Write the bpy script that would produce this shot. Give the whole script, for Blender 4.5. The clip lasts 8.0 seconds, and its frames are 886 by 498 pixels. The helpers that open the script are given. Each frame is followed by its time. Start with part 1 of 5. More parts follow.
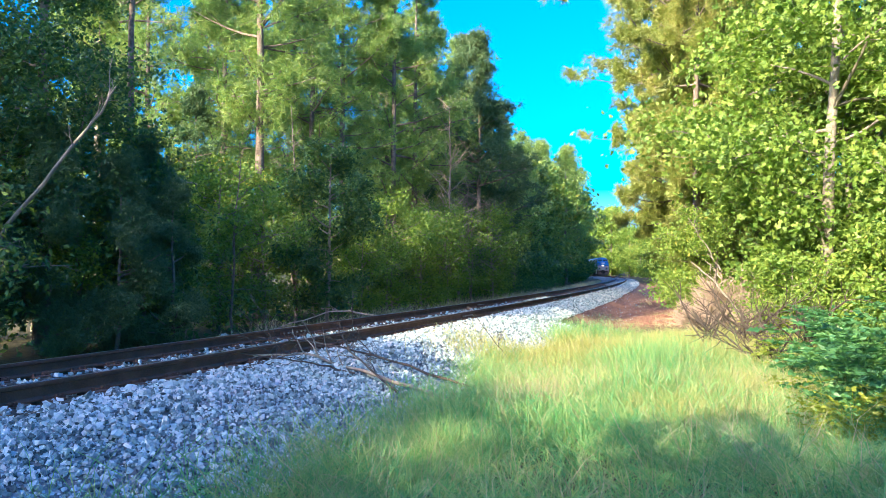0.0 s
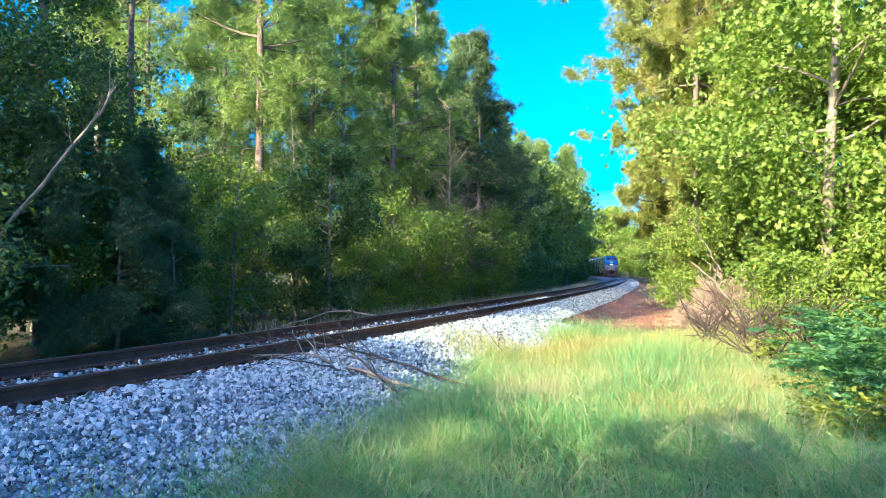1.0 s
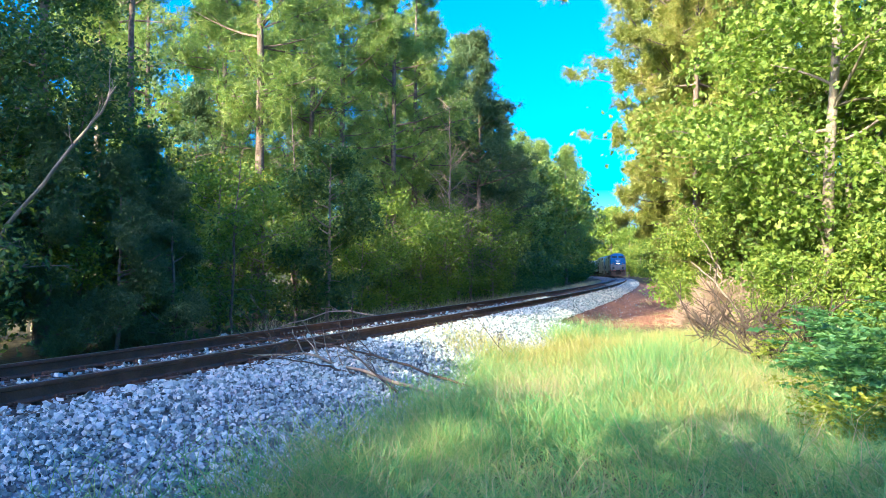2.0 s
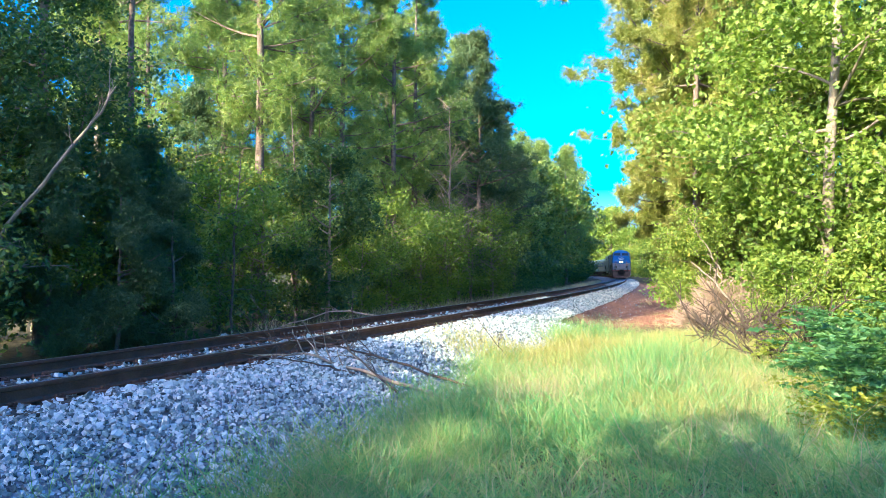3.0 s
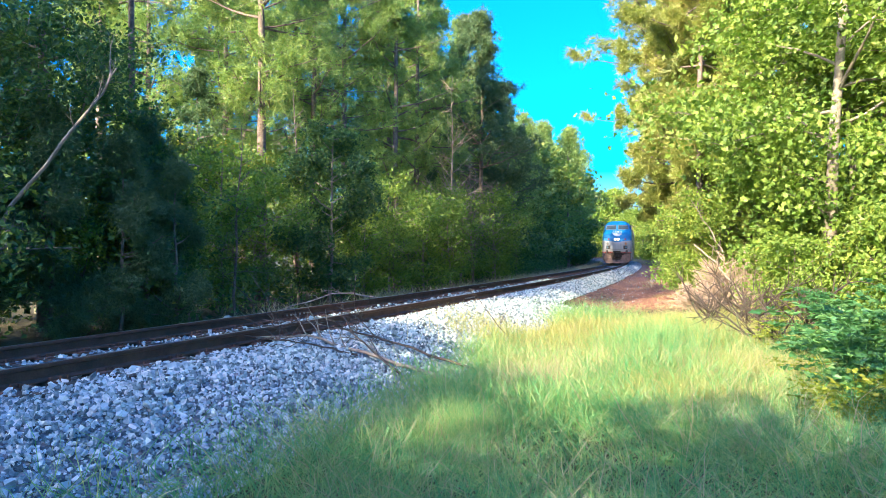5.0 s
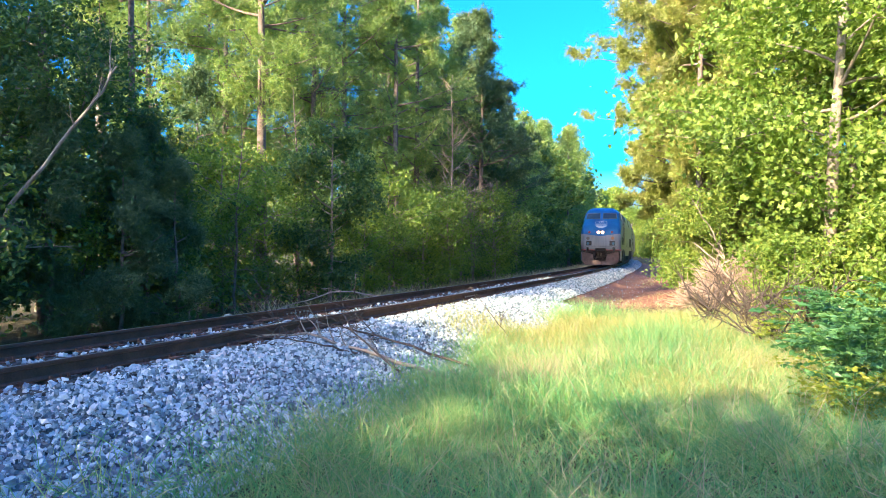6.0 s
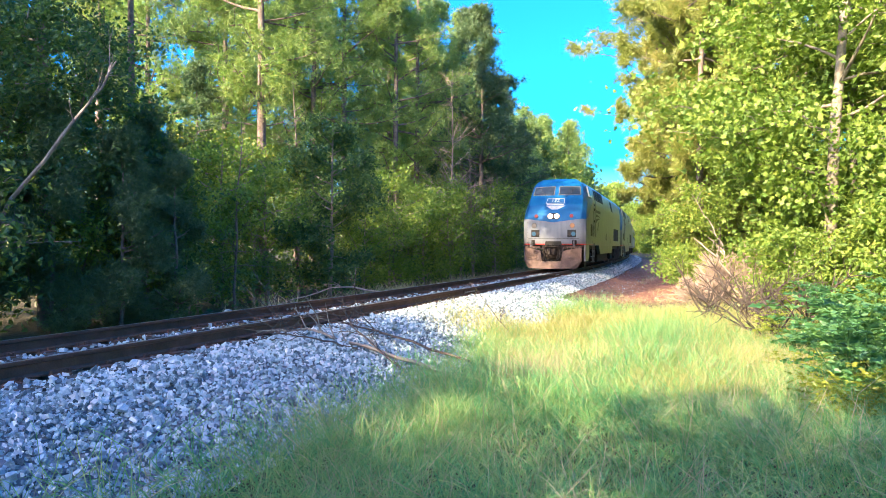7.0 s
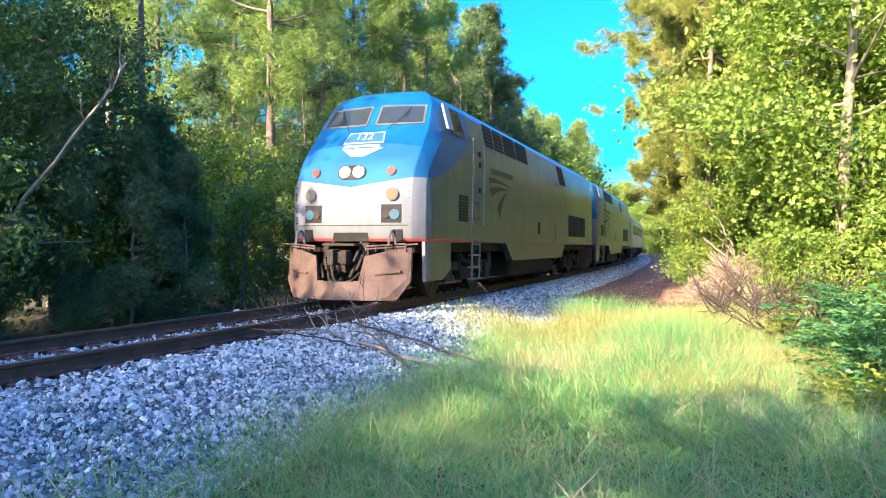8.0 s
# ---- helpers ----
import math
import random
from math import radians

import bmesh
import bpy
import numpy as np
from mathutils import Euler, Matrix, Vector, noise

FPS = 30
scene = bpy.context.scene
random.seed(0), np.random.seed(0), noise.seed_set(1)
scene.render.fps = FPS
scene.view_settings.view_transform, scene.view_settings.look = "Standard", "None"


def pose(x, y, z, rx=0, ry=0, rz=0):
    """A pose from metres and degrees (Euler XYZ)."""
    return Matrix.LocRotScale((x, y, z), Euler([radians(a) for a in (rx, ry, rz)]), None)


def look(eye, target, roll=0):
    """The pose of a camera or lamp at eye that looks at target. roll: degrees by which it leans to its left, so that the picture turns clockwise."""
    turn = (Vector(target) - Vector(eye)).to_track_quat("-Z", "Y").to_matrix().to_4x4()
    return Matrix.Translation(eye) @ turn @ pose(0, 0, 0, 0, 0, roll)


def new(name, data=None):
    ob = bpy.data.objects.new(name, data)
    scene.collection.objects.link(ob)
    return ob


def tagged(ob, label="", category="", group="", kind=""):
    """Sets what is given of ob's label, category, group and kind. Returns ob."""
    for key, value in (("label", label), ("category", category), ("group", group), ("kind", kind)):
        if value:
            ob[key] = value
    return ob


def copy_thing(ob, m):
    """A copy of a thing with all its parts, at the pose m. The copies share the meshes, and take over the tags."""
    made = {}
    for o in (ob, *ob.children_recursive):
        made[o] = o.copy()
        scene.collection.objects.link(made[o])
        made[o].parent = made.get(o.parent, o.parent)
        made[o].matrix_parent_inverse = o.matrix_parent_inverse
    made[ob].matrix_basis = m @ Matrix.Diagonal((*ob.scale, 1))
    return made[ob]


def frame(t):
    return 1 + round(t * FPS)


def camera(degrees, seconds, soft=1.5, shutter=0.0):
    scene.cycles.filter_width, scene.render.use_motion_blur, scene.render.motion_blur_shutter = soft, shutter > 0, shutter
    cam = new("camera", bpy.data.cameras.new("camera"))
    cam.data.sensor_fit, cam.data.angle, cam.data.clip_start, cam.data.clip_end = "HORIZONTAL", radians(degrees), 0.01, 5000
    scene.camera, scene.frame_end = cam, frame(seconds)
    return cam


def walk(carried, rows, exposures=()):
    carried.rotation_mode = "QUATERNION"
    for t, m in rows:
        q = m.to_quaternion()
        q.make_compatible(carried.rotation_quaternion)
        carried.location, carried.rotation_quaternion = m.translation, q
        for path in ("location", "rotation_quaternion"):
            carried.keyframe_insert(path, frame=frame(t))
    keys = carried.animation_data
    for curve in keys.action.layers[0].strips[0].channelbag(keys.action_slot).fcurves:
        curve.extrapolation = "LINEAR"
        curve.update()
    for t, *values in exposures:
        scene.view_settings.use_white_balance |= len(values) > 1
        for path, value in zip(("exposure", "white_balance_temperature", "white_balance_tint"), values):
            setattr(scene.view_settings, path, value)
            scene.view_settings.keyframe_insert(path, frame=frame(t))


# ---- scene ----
# camera: stands on the verge, tilts down a little and pans with the train
EYE = (0.0, 0.0, 1.07)


def aim(yaw, pitch):
    return pose(*EYE, 90 + pitch, 0, -yaw)


cam = camera(65.0, 8.0, soft=0.6)
CAM_ROWS = [(0.0, 0.0, 1.84), (3.4, 0.0, 1.84), (3.7, 0.03, 1.66), (4.0, 0.0, 1.26), (4.5, -0.15, 0.58), (4.7, -0.18, 0.46),
            (5.8, -0.19, 0.3), (6.0, -0.19, 0.24), (6.5, -0.2, -0.06), (7.0, -0.2, -0.13), (7.5, -0.4, -0.13), (7.8, -0.66, -0.13), (8.0, -0.9, -0.13)]
walk(cam, [(t, aim(yaw, pitch)) for t, yaw, pitch in CAM_ROWS], exposures=[(0.0, 2.66, 6400, 10), (4.0, 2.72, 6450, 11), (5.8, 2.78, 6750, 15), (6.5, 2.82, 6950, 19), (8.0, 2.84, 6750, 19)])

# daylight: low sun behind the viewer, over the woods beyond the track; clear sky
SUN_TO = Vector((-0.67, -0.74, 0.0)).normalized() * math.cos(radians(27)) + Vector((0, 0, math.sin(radians(27))))
world = bpy.data.worlds.new("sky")
scene.world = world
world.use_nodes = True
sky = world.node_tree.nodes.new("ShaderNodeTexSky")
sky.sky_type, sky.sun_disc = "NISHITA", False
sky.sun_elevation, sky.sun_rotation = radians(27), math.atan2(SUN_TO.x, SUN_TO.y)
sky.altitude, sky.air_density, sky.dust_density, sky.ozone_density = 100, 1.0, 5.0, 5.0
back = world.node_tree.nodes["Background"]
back.inputs["Strength"].default_value = 0.114
vivid = world.node_tree.nodes.new("ShaderNodeHueSaturation")
vivid.inputs["Hue"].default_value, vivid.inputs["Saturation"].default_value = 0.507, 1.9
world.node_tree.links.new(sky.outputs[0], vivid.inputs["Color"])
world.node_tree.links.new(vivid.outputs[0], back.inputs[0])
sun = new("sun", bpy.data.lights.new("sun", "SUN"))
sun.data.energy, sun.data.angle, sun.data.color = 2.25, radians(0.53), (1.0, 0.85, 0.57)
sun.matrix_world = look(SUN_TO * 100, (0, 0, 0))

# ---- the line of the track: distance along it, rail top at z = 0 ----
ST = np.arange(-200.0, 420.0, 0.5)
SC = np.clip(ST, -20, 262)
HEAD = 0.3904 - 0.00158 * SC + 3e-6 * SC ** 2
HEAD = HEAD - 0.00136 * np.maximum(SC - 115, 0)
TX = np.concatenate([[0], np.cumsum(np.sin((HEAD[1:] + HEAD[:-1]) / 2) * 0.5)])
TY = np.concatenate([[0], np.cumsum(np.cos((HEAD[1:] + HEAD[:-1]) / 2) * 0.5)])
TX += -7.25 - np.interp(0, ST, TX)
TY += 0.585 - np.interp(0, ST, TY)


def track(s, d=0.0):
    """x, y at s along the track and d to the camera's side of its centre, and the heading."""
    a = np.interp(s, ST, HEAD)
    return np.interp(s, ST, TX) + d * np.cos(a), np.interp(s, ST, TY) - d * np.sin(a), a


def along(x, y):
    """s and d of the places x, y (arrays)."""
    x, y = np.asarray(x, float), np.asarray(y, float)
    shape = x.shape
    x, y = x.ravel(), y.ravel()
    s = np.zeros_like(x)
    for i in range(0, len(x), 4000):
        q = (x[i:i + 4000, None] - TX[None, ::4]) ** 2 + (y[i:i + 4000, None] - TY[None, ::4]) ** 2
        s[i:i + 4000] = ST[::4][q.argmin(1)]
    for _ in range(3):
        cx, cy, a = track(s)
        s = s + (x - cx) * np.sin(a) + (y - cy) * np.cos(a)
    cx, cy, a = track(s)
    d = (x - cx) * np.cos(a) - (y - cy) * np.sin(a)
    return s.reshape(shape), d.reshape(shape)


def bumps(x, y):
    return 0.5 * np.sin(x * 0.9 + 1.3 * np.sin(y * 0.37)) * np.cos(y * 0.7 + 0.6 * np.sin(x * 0.5)) + 0.3 * np.sin(x * 2.1 + y * 1.7)


def ground_z(x, y):
    s, d = along(x, y)
    near = np.interp(d, [0, 1.75, 2.0, 3.1, 3.6, 4.6, 7.0, 9.0, 13, 25, 200], [-0.22, -0.22, -0.26, -0.68, -0.74, -0.74, -0.56, -0.5, -0.25, 0.2, 0.6])
    rest = np.interp(-d, [0, 1.75, 2.0, 2.9, 3.6, 6, 12, 200], [-0.22, -0.22, -0.26, -0.55, -0.6, -0.6, -0.4, 0.5])
    z = np.where(d > 0, near, rest)
    rough = np.interp(np.abs(d), [1.9, 3.0, 5, 30, 300], [0.0, 0.02, 0.06, 0.1, 0.5])
    return z + rough * bumps(x, y)


# ---- materials ----
def material(name):
    m = bpy.data.materials.new(name)
    m.use_nodes = True
    return m, m.node_tree.nodes, m.node_tree.links, m.node_tree.nodes["Principled BSDF"]


def ramp(nodes, stops, mode="LINEAR"):
    r = nodes.new("ShaderNodeValToRGB")
    r.color_ramp.interpolation = mode
    while len(r.color_ramp.elements) < len(stops):
        r.color_ramp.elements.new(0.5)
    for e, (p, c) in zip(r.color_ramp.elements, stops):
        e.position, e.color = p, (*c, 1)
    return r


def noise_tex(nodes, links, scale, detail=5, coord="Object"):
    co = nodes.new("ShaderNodeTexCoord")
    n = nodes.new("ShaderNodeTexNoise")
    n.inputs["Scale"].default_value, n.inputs["Detail"].default_value = scale, detail
    links.new(co.outputs[coord], n.inputs["Vector"])
    return n


def surface(name, dark, light, scale=8, rough=0.7, metal=0.0, bump=0.2, fine=60, distance=0.01, coord="Object"):
    """A worn surface: two scales of colour, fine relief."""
    m, n, l, b = material(name)
    big, small = noise_tex(n, l, scale, 6, coord), noise_tex(n, l, fine, 4, coord)
    mix = n.new("ShaderNodeMath")
    mix.operation, mix.use_clamp = "MULTIPLY_ADD", True
    mix.inputs[1].default_value = 0.45
    half = n.new("ShaderNodeMath")
    half.operation = "MULTIPLY"
    half.inputs[1].default_value = 0.6
    l.new(big.outputs[0], half.inputs[0])
    l.new(small.outputs[0], mix.inputs[0])
    l.new(half.outputs[0], mix.inputs[2])
    r = ramp(n, [(0.3, dark), (0.7, light)])
    l.new(mix.outputs[0], r.inputs[0])
    l.new(r.outputs[0], b.inputs["Base Color"])
    b.inputs["Roughness"].default_value, b.inputs["Metallic"].default_value = rough, metal
    if bump:
        u = n.new("ShaderNodeBump")
        u.inputs["Strength"].default_value, u.inputs["Distance"].default_value = bump, distance
        l.new(small.outputs[0], u.inputs["Height"])
        l.new(u.outputs[0], b.inputs["Normal"])
    return m


def foliage(name, stops, rough=0.45, through_leaf=0.45, glow=(1.0, 1.25, 0.45)):
    """Leaves: colour differs leaf by leaf and bush by bush; light passes through them."""
    m, n, l, b = material(name)
    geo, info = n.new("ShaderNodeNewGeometry"), n.new("ShaderNodeObjectInfo")
    big = noise_tex(n, l, 0.55, 3)
    a = n.new("ShaderNodeMath")
    a.operation = "MULTIPLY_ADD"
    a.inputs[1].default_value = 0.55
    l.new(geo.outputs["Random Per Island"], a.inputs[0])
    c = n.new("ShaderNodeMath")
    c.operation = "MULTIPLY_ADD"
    c.inputs[1].default_value, c.inputs[2].default_value = 0.55, -0.03
    l.new(big.outputs[0], c.inputs[0])
    l.new(c.outputs[0], a.inputs[2])
    e = n.new("ShaderNodeMath")
    e.operation = "MULTIPLY_ADD"
    e.inputs[1].default_value = 0.12
    l.new(info.outputs["Random"], e.inputs[0])
    l.new(a.outputs[0], e.inputs[2])
    r = ramp(n, stops)
    l.new(e.outputs[0], r.inputs[0])
    l.new(r.outputs[0], b.inputs["Base Color"])
    b.inputs["Roughness"].default_value = rough
    t = n.new("ShaderNodeBsdfTranslucent")
    tint = n.new("ShaderNodeMix")
    tint.data_type, tint.blend_type = "RGBA", "MULTIPLY"
    tint.inputs["Factor"].default_value = 1
    tint.inputs["B"].default_value = (*glow, 1)
    l.new(r.outputs[0], tint.inputs["A"])
    l.new(tint.outputs["Result"], t.inputs["Color"])
    mix = n.new("ShaderNodeMixShader")
    mix.inputs[0].default_value = through_leaf
    l.new(b.outputs[0], mix.inputs[1])
    l.new(t.outputs[0], mix.inputs[2])
    l.new(mix.outputs[0], n["Material Output"].inputs["Surface"])
    return m


def ground_material():
    m, n, l, b = material("verge_soil")
    att = n.new("ShaderNodeVertexColor")
    att.layer_name = "soil"
    sep = n.new("ShaderNodeSeparateColor")
    l.new(att.outputs[0], sep.inputs[0])
    fine, mid, big = noise_tex(n, l, 45, 6), noise_tex(n, l, 7, 5), noise_tex(n, l, 0.8, 4)
    vor = n.new("ShaderNodeTexVoronoi")
    vor.inputs["Scale"].default_value = 16
    l.new(n.new("ShaderNodeTexCoord").outputs["Object"], vor.inputs["Vector"])
    soil = ramp(n, [(0.3, (0.035, 0.028, 0.015)), (0.6, (0.10, 0.085, 0.035))])
    clay = ramp(n, [(0.36, (0.12, 0.045, 0.03)), (0.5, (0.3, 0.12, 0.075)), (0.66, (0.46, 0.24, 0.16))])
    # bed darker than the loose stones: shade in their gaps is painted here
    stone = ramp(n, [(0.0, (0.05, 0.05, 0.055)), (0.5, (0.16, 0.16, 0.17)), (1.0, (0.42, 0.4, 0.4))])
    l.new(mid.outputs[0], soil.inputs[0])
    l.new(mid.outputs[0], clay.inputs[0])
    l.new(vor.outputs["Color"], stone.inputs[0])

    def blend(mask, low, high):
        add = n.new("ShaderNodeMath")
        add.operation = "MULTIPLY_ADD"
        add.inputs[1].default_value = 0.7
        l.new(mid.outputs[0], add.inputs[0])
        l.new(mask, add.inputs[2])
        step = n.new("ShaderNodeMapRange")
        step.inputs["From Min"].default_value, step.inputs["From Max"].default_value = 0.7, 1.0
        l.new(add.outputs[0], step.inputs["Value"])
        mx = n.new("ShaderNodeMix")
        mx.data_type = "RGBA"
        l.new(step.outputs[0], mx.inputs["Factor"])
        l.new(low, mx.inputs["A"])
        l.new(high, mx.inputs["B"])
        return mx.outputs["Result"]
    col = blend(sep.outputs["Green"], soil.outputs[0], clay.outputs[0])
    col = blend(sep.outputs["Red"], col, stone.outputs[0])
    l.new(col, b.inputs["Base Color"])
    b.inputs["Roughness"].default_value = 0.95
    u = n.new("ShaderNodeBump")
    u.inputs["Strength"].default_value, u.inputs["Distance"].default_value = 0.8, 0.04
    l.new(vor.outputs["Distance"], u.inputs["Height"])
    u2 = n.new("ShaderNodeBump")
    u2.inputs["Strength"].default_value, u2.inputs["Distance"].default_value = 0.5, 0.02
    l.new(fine.outputs[0], u2.inputs["Height"])
    l.new(u.outputs[0], u2.inputs["Normal"])
    l.new(u2.outputs[0], b.inputs["Normal"])
    return m


def island_material(name, stops, rough=0.85, bump=0.3, fine=90):
    m, n, l, b = material(name)
    geo = n.new("ShaderNodeNewGeometry")
    r = ramp(n, stops)
    sm = noise_tex(n, l, fine, 4)
    a = n.new("ShaderNodeMath")
    a.operation = "MULTIPLY_ADD"
    a.inputs[1].default_value = 0.35
    l.new(sm.outputs[0], a.inputs[0])
    sc = n.new("ShaderNodeMath")
    sc.operation = "MULTIPLY_ADD"
    sc.inputs[1].default_value, sc.inputs[2].default_value = 0.85, -0.1
    l.new(geo.outputs["Random Per Island"], sc.inputs[0])
    l.new(sc.outputs[0], a.inputs[2])
    l.new(a.outputs[0], r.inputs[0])
    l.new(r.outputs[0], b.inputs["Base Color"])
    b.inputs["Roughness"].default_value = rough
    u = n.new("ShaderNodeBump")
    u.inputs["Strength"].default_value, u.inputs["Distance"].default_value = bump, 0.01
    l.new(sm.outputs[0], u.inputs["Height"])
    l.new(u.outputs[0], b.inputs["Normal"])
    return m


GROUND = ground_material()
STONE = island_material("ballast_stone", [(0.0, (0.035, 0.042, 0.048)), (0.28, (0.2, 0.265, 0.28)), (0.65, (0.44, 0.545, 0.555)), (1.0, (0.72, 0.66, 0.6))])
RAIL = surface("rusty_rail", (0.08, 0.036, 0.024), (0.19, 0.085, 0.055), 5, 0.75, 0.2, 0.3, 70, 0.004)
RAIL_TOP = surface("worn_rail_top", (0.22, 0.2, 0.19), (0.42, 0.40, 0.38), 3, 0.32, 1.0, 0.1, 90, 0.002)
TIE = surface("creosoted_timber", (0.02, 0.014, 0.011), (0.085, 0.062, 0.048), 9, 0.9, 0, 0.5, 60, 0.01)
BARK = surface("pine_bark", (0.06, 0.045, 0.038), (0.27, 0.21, 0.18), 6, 0.95, 0, 0.9, 18, 0.03)
PALE_BARK = surface("grey_bark", (0.10, 0.085, 0.065), (0.33, 0.28, 0.22), 5, 0.9, 0, 0.6, 30, 0.015)
DEAD = surface("bleached_dead_wood", (0.22, 0.15, 0.11), (0.52, 0.40, 0.31), 6, 0.9, 0, 0.5, 50, 0.008)
NEEDLE = foliage("pine_needles", [(0.0, (0.05, 0.13, 0.06)), (0.45, (0.19, 0.31, 0.10)), (0.82, (0.36, 0.44, 0.13)), (1.0, (0.5, 0.4, 0.15))], 0.5, 0.45, (1.0, 1.2, 0.6))
# dark conifers: own deep green, with some woods shade mixed into the colour
NEEDLE_DARK_SHADE = foliage("dark_shade_conifer_needles", [(0.0, (0.025, 0.07, 0.04)), (0.5, (0.07, 0.14, 0.065)), (1.0, (0.18, 0.24, 0.08))], 0.45, 0.3, (1.0, 1.2, 0.7))
NEEDLE_WARM = foliage("sunny_pine_needles", [(0.0, (0.09, 0.14, 0.05)), (0.45, (0.23, 0.28, 0.07)), (0.8, (0.37, 0.37, 0.11)), (1.0, (0.5, 0.31, 0.14))], 0.4, 0.4)
# woods' edge leaves: dark green that also carries the deep shade there
LEAF_DARK_SHADE = foliage("dark_shade_leaves", [(0.0, (0.022, 0.06, 0.03)), (0.5, (0.06, 0.135, 0.05)), (0.82, (0.14, 0.22, 0.055)), (1.0, (0.34, 0.33, 0.06))], 0.5, 0.4)
LEAF_MID = foliage("green_leaves", [(0.0, (0.04, 0.09, 0.03)), (0.5, (0.12, 0.205, 0.05)), (0.8, (0.25, 0.31, 0.06)), (1.0, (0.5, 0.36, 0.06))], 0.42, 0.4)
LEAF_GUM = foliage("gum_leaves", [(0.0, (0.035, 0.09, 0.02)), (0.4, (0.13, 0.225, 0.035)), (0.85, (0.27, 0.36, 0.065)), (1.0, (0.5, 0.36, 0.08))], 0.55, 0.36)
WEED = foliage("weed_leaves", [(0.0, (0.03, 0.12, 0.06)), (0.5, (0.08, 0.23, 0.08)), (1.0, (0.2, 0.34, 0.09))], 0.45, 0.4, (1.0, 1.2, 0.6))
VINE = foliage("yellow_vine_leaves", [(0.0, (0.10, 0.16, 0.03)), (0.5, (0.22, 0.28, 0.04)), (1.0, (0.42, 0.4, 0.06))], 0.45, 0.5)
GRASS = foliage("grass_blades", [(0.0, (0.02, 0.13, 0.055)), (0.35, (0.09, 0.34, 0.14)), (0.65, (0.2, 0.41, 0.14)), (1.0, (0.58, 0.55, 0.25))], 0.5, 0.4, (1.0, 1.1, 0.55))
# dry grass whose gold also carries the warm tone of direct sun
GRASS_GOLD = foliage("dry_sunlit_grass_blades", [(0.0, (0.10, 0.17, 0.05)), (0.45, (0.32, 0.36, 0.11)), (1.0, (0.68, 0.58, 0.25))], 0.5, 0.4, (1.0, 1.0, 0.55))
STRAW = foliage("dry_grass_blades", [(0.0, (0.28, 0.23, 0.12)), (1.0, (0.6, 0.53, 0.32))], 0.6, 0.35, (1, 0.95, 0.7))


# ---- mesh tools ----
def sheet(name, verts, faces, mats, smooth=False):
    """Mesh data from arrays: verts (n, 3), faces (m, k), all with k corners."""
    verts, faces = np.asarray(verts, np.float32), np.asarray(faces, np.int32)
    me = bpy.data.meshes.new(name)
    me.vertices.add(len(verts))
    me.vertices.foreach_set("co", verts.ravel())
    m, k = faces.shape
    me.loops.add(m * k)
    me.loops.foreach_set("vertex_index", faces.ravel())
    me.polygons.add(m)
    me.polygons.foreach_set("loop_start", np.arange(0, m * k, k, dtype=np.int32))
    me.polygons.foreach_set("use_smooth", np.full(m, smooth))
    for mat in mats if isinstance(mats, (list, tuple)) else [mats]:
        me.materials.append(mat)
    me.update(calc_edges=True)
    me.validate()
    return me


def under(ob, parent):
    ob.parent = parent
    return ob


def part(name, bm, mat, parent, label=""):
    me = bpy.data.meshes.new(name)
    bm.to_mesh(me)
    bm.free()
    for x in mat if isinstance(mat, (list, tuple)) else [mat]:
        me.materials.append(x)
    return tagged(under(new(name, me), parent), label)


class Tubes:
    """Tapered tubes gathered into one mesh of quads."""

    def __init__(self, sides=7):
        self.v, self.f, self.n, self.sides = [], [], 0, sides

    def add(self, path, radii, sides=None):
        k = sides or self.sides
        path = np.asarray(path, float)
        ang = np.arange(k) * 2 * math.pi / k
        for i, p in enumerate(path):
            t = path[min(i + 1, len(path) - 1)] - path[max(i - 1, 0)]
            t = t / (np.linalg.norm(t) + 1e-9)
            a = np.cross(t, (0.31, 0.95, 0.05) if abs(t[2]) > 0.8 else (0, 0, 1))
            a /= np.linalg.norm(a) + 1e-9
            b = np.cross(t, a)
            self.v.append(p + radii[i] * (np.cos(ang)[:, None] * a + np.sin(ang)[:, None] * b))
        base = self.n
        j = np.arange(k)
        for i in range(len(path) - 1):
            o = base + i * k
            self.f.append(np.stack([o + j, o + (j + 1) % k, o + k + (j + 1) % k, o + k + j], 1))
        self.n += k * len(path)

    def data(self, name, mat):
        return sheet(name, np.concatenate(self.v), np.concatenate(self.f), mat, True)


def bent(rng, start, way, length, steps=5, wobble=0.12, lift=0.0):
    """A wandering path from start along way."""
    way = np.asarray(way, float) / np.linalg.norm(way)
    pts = [np.asarray(start, float)]
    for _ in range(steps):
        way = way + rng.normal(0, wobble, 3) + (0, 0, lift)
        way /= np.linalg.norm(way)
        pts.append(pts[-1] + way * length / steps)
    return np.array(pts)


def unit(v):
    return v / (np.linalg.norm(v, axis=-1, keepdims=True) + 1e-9)


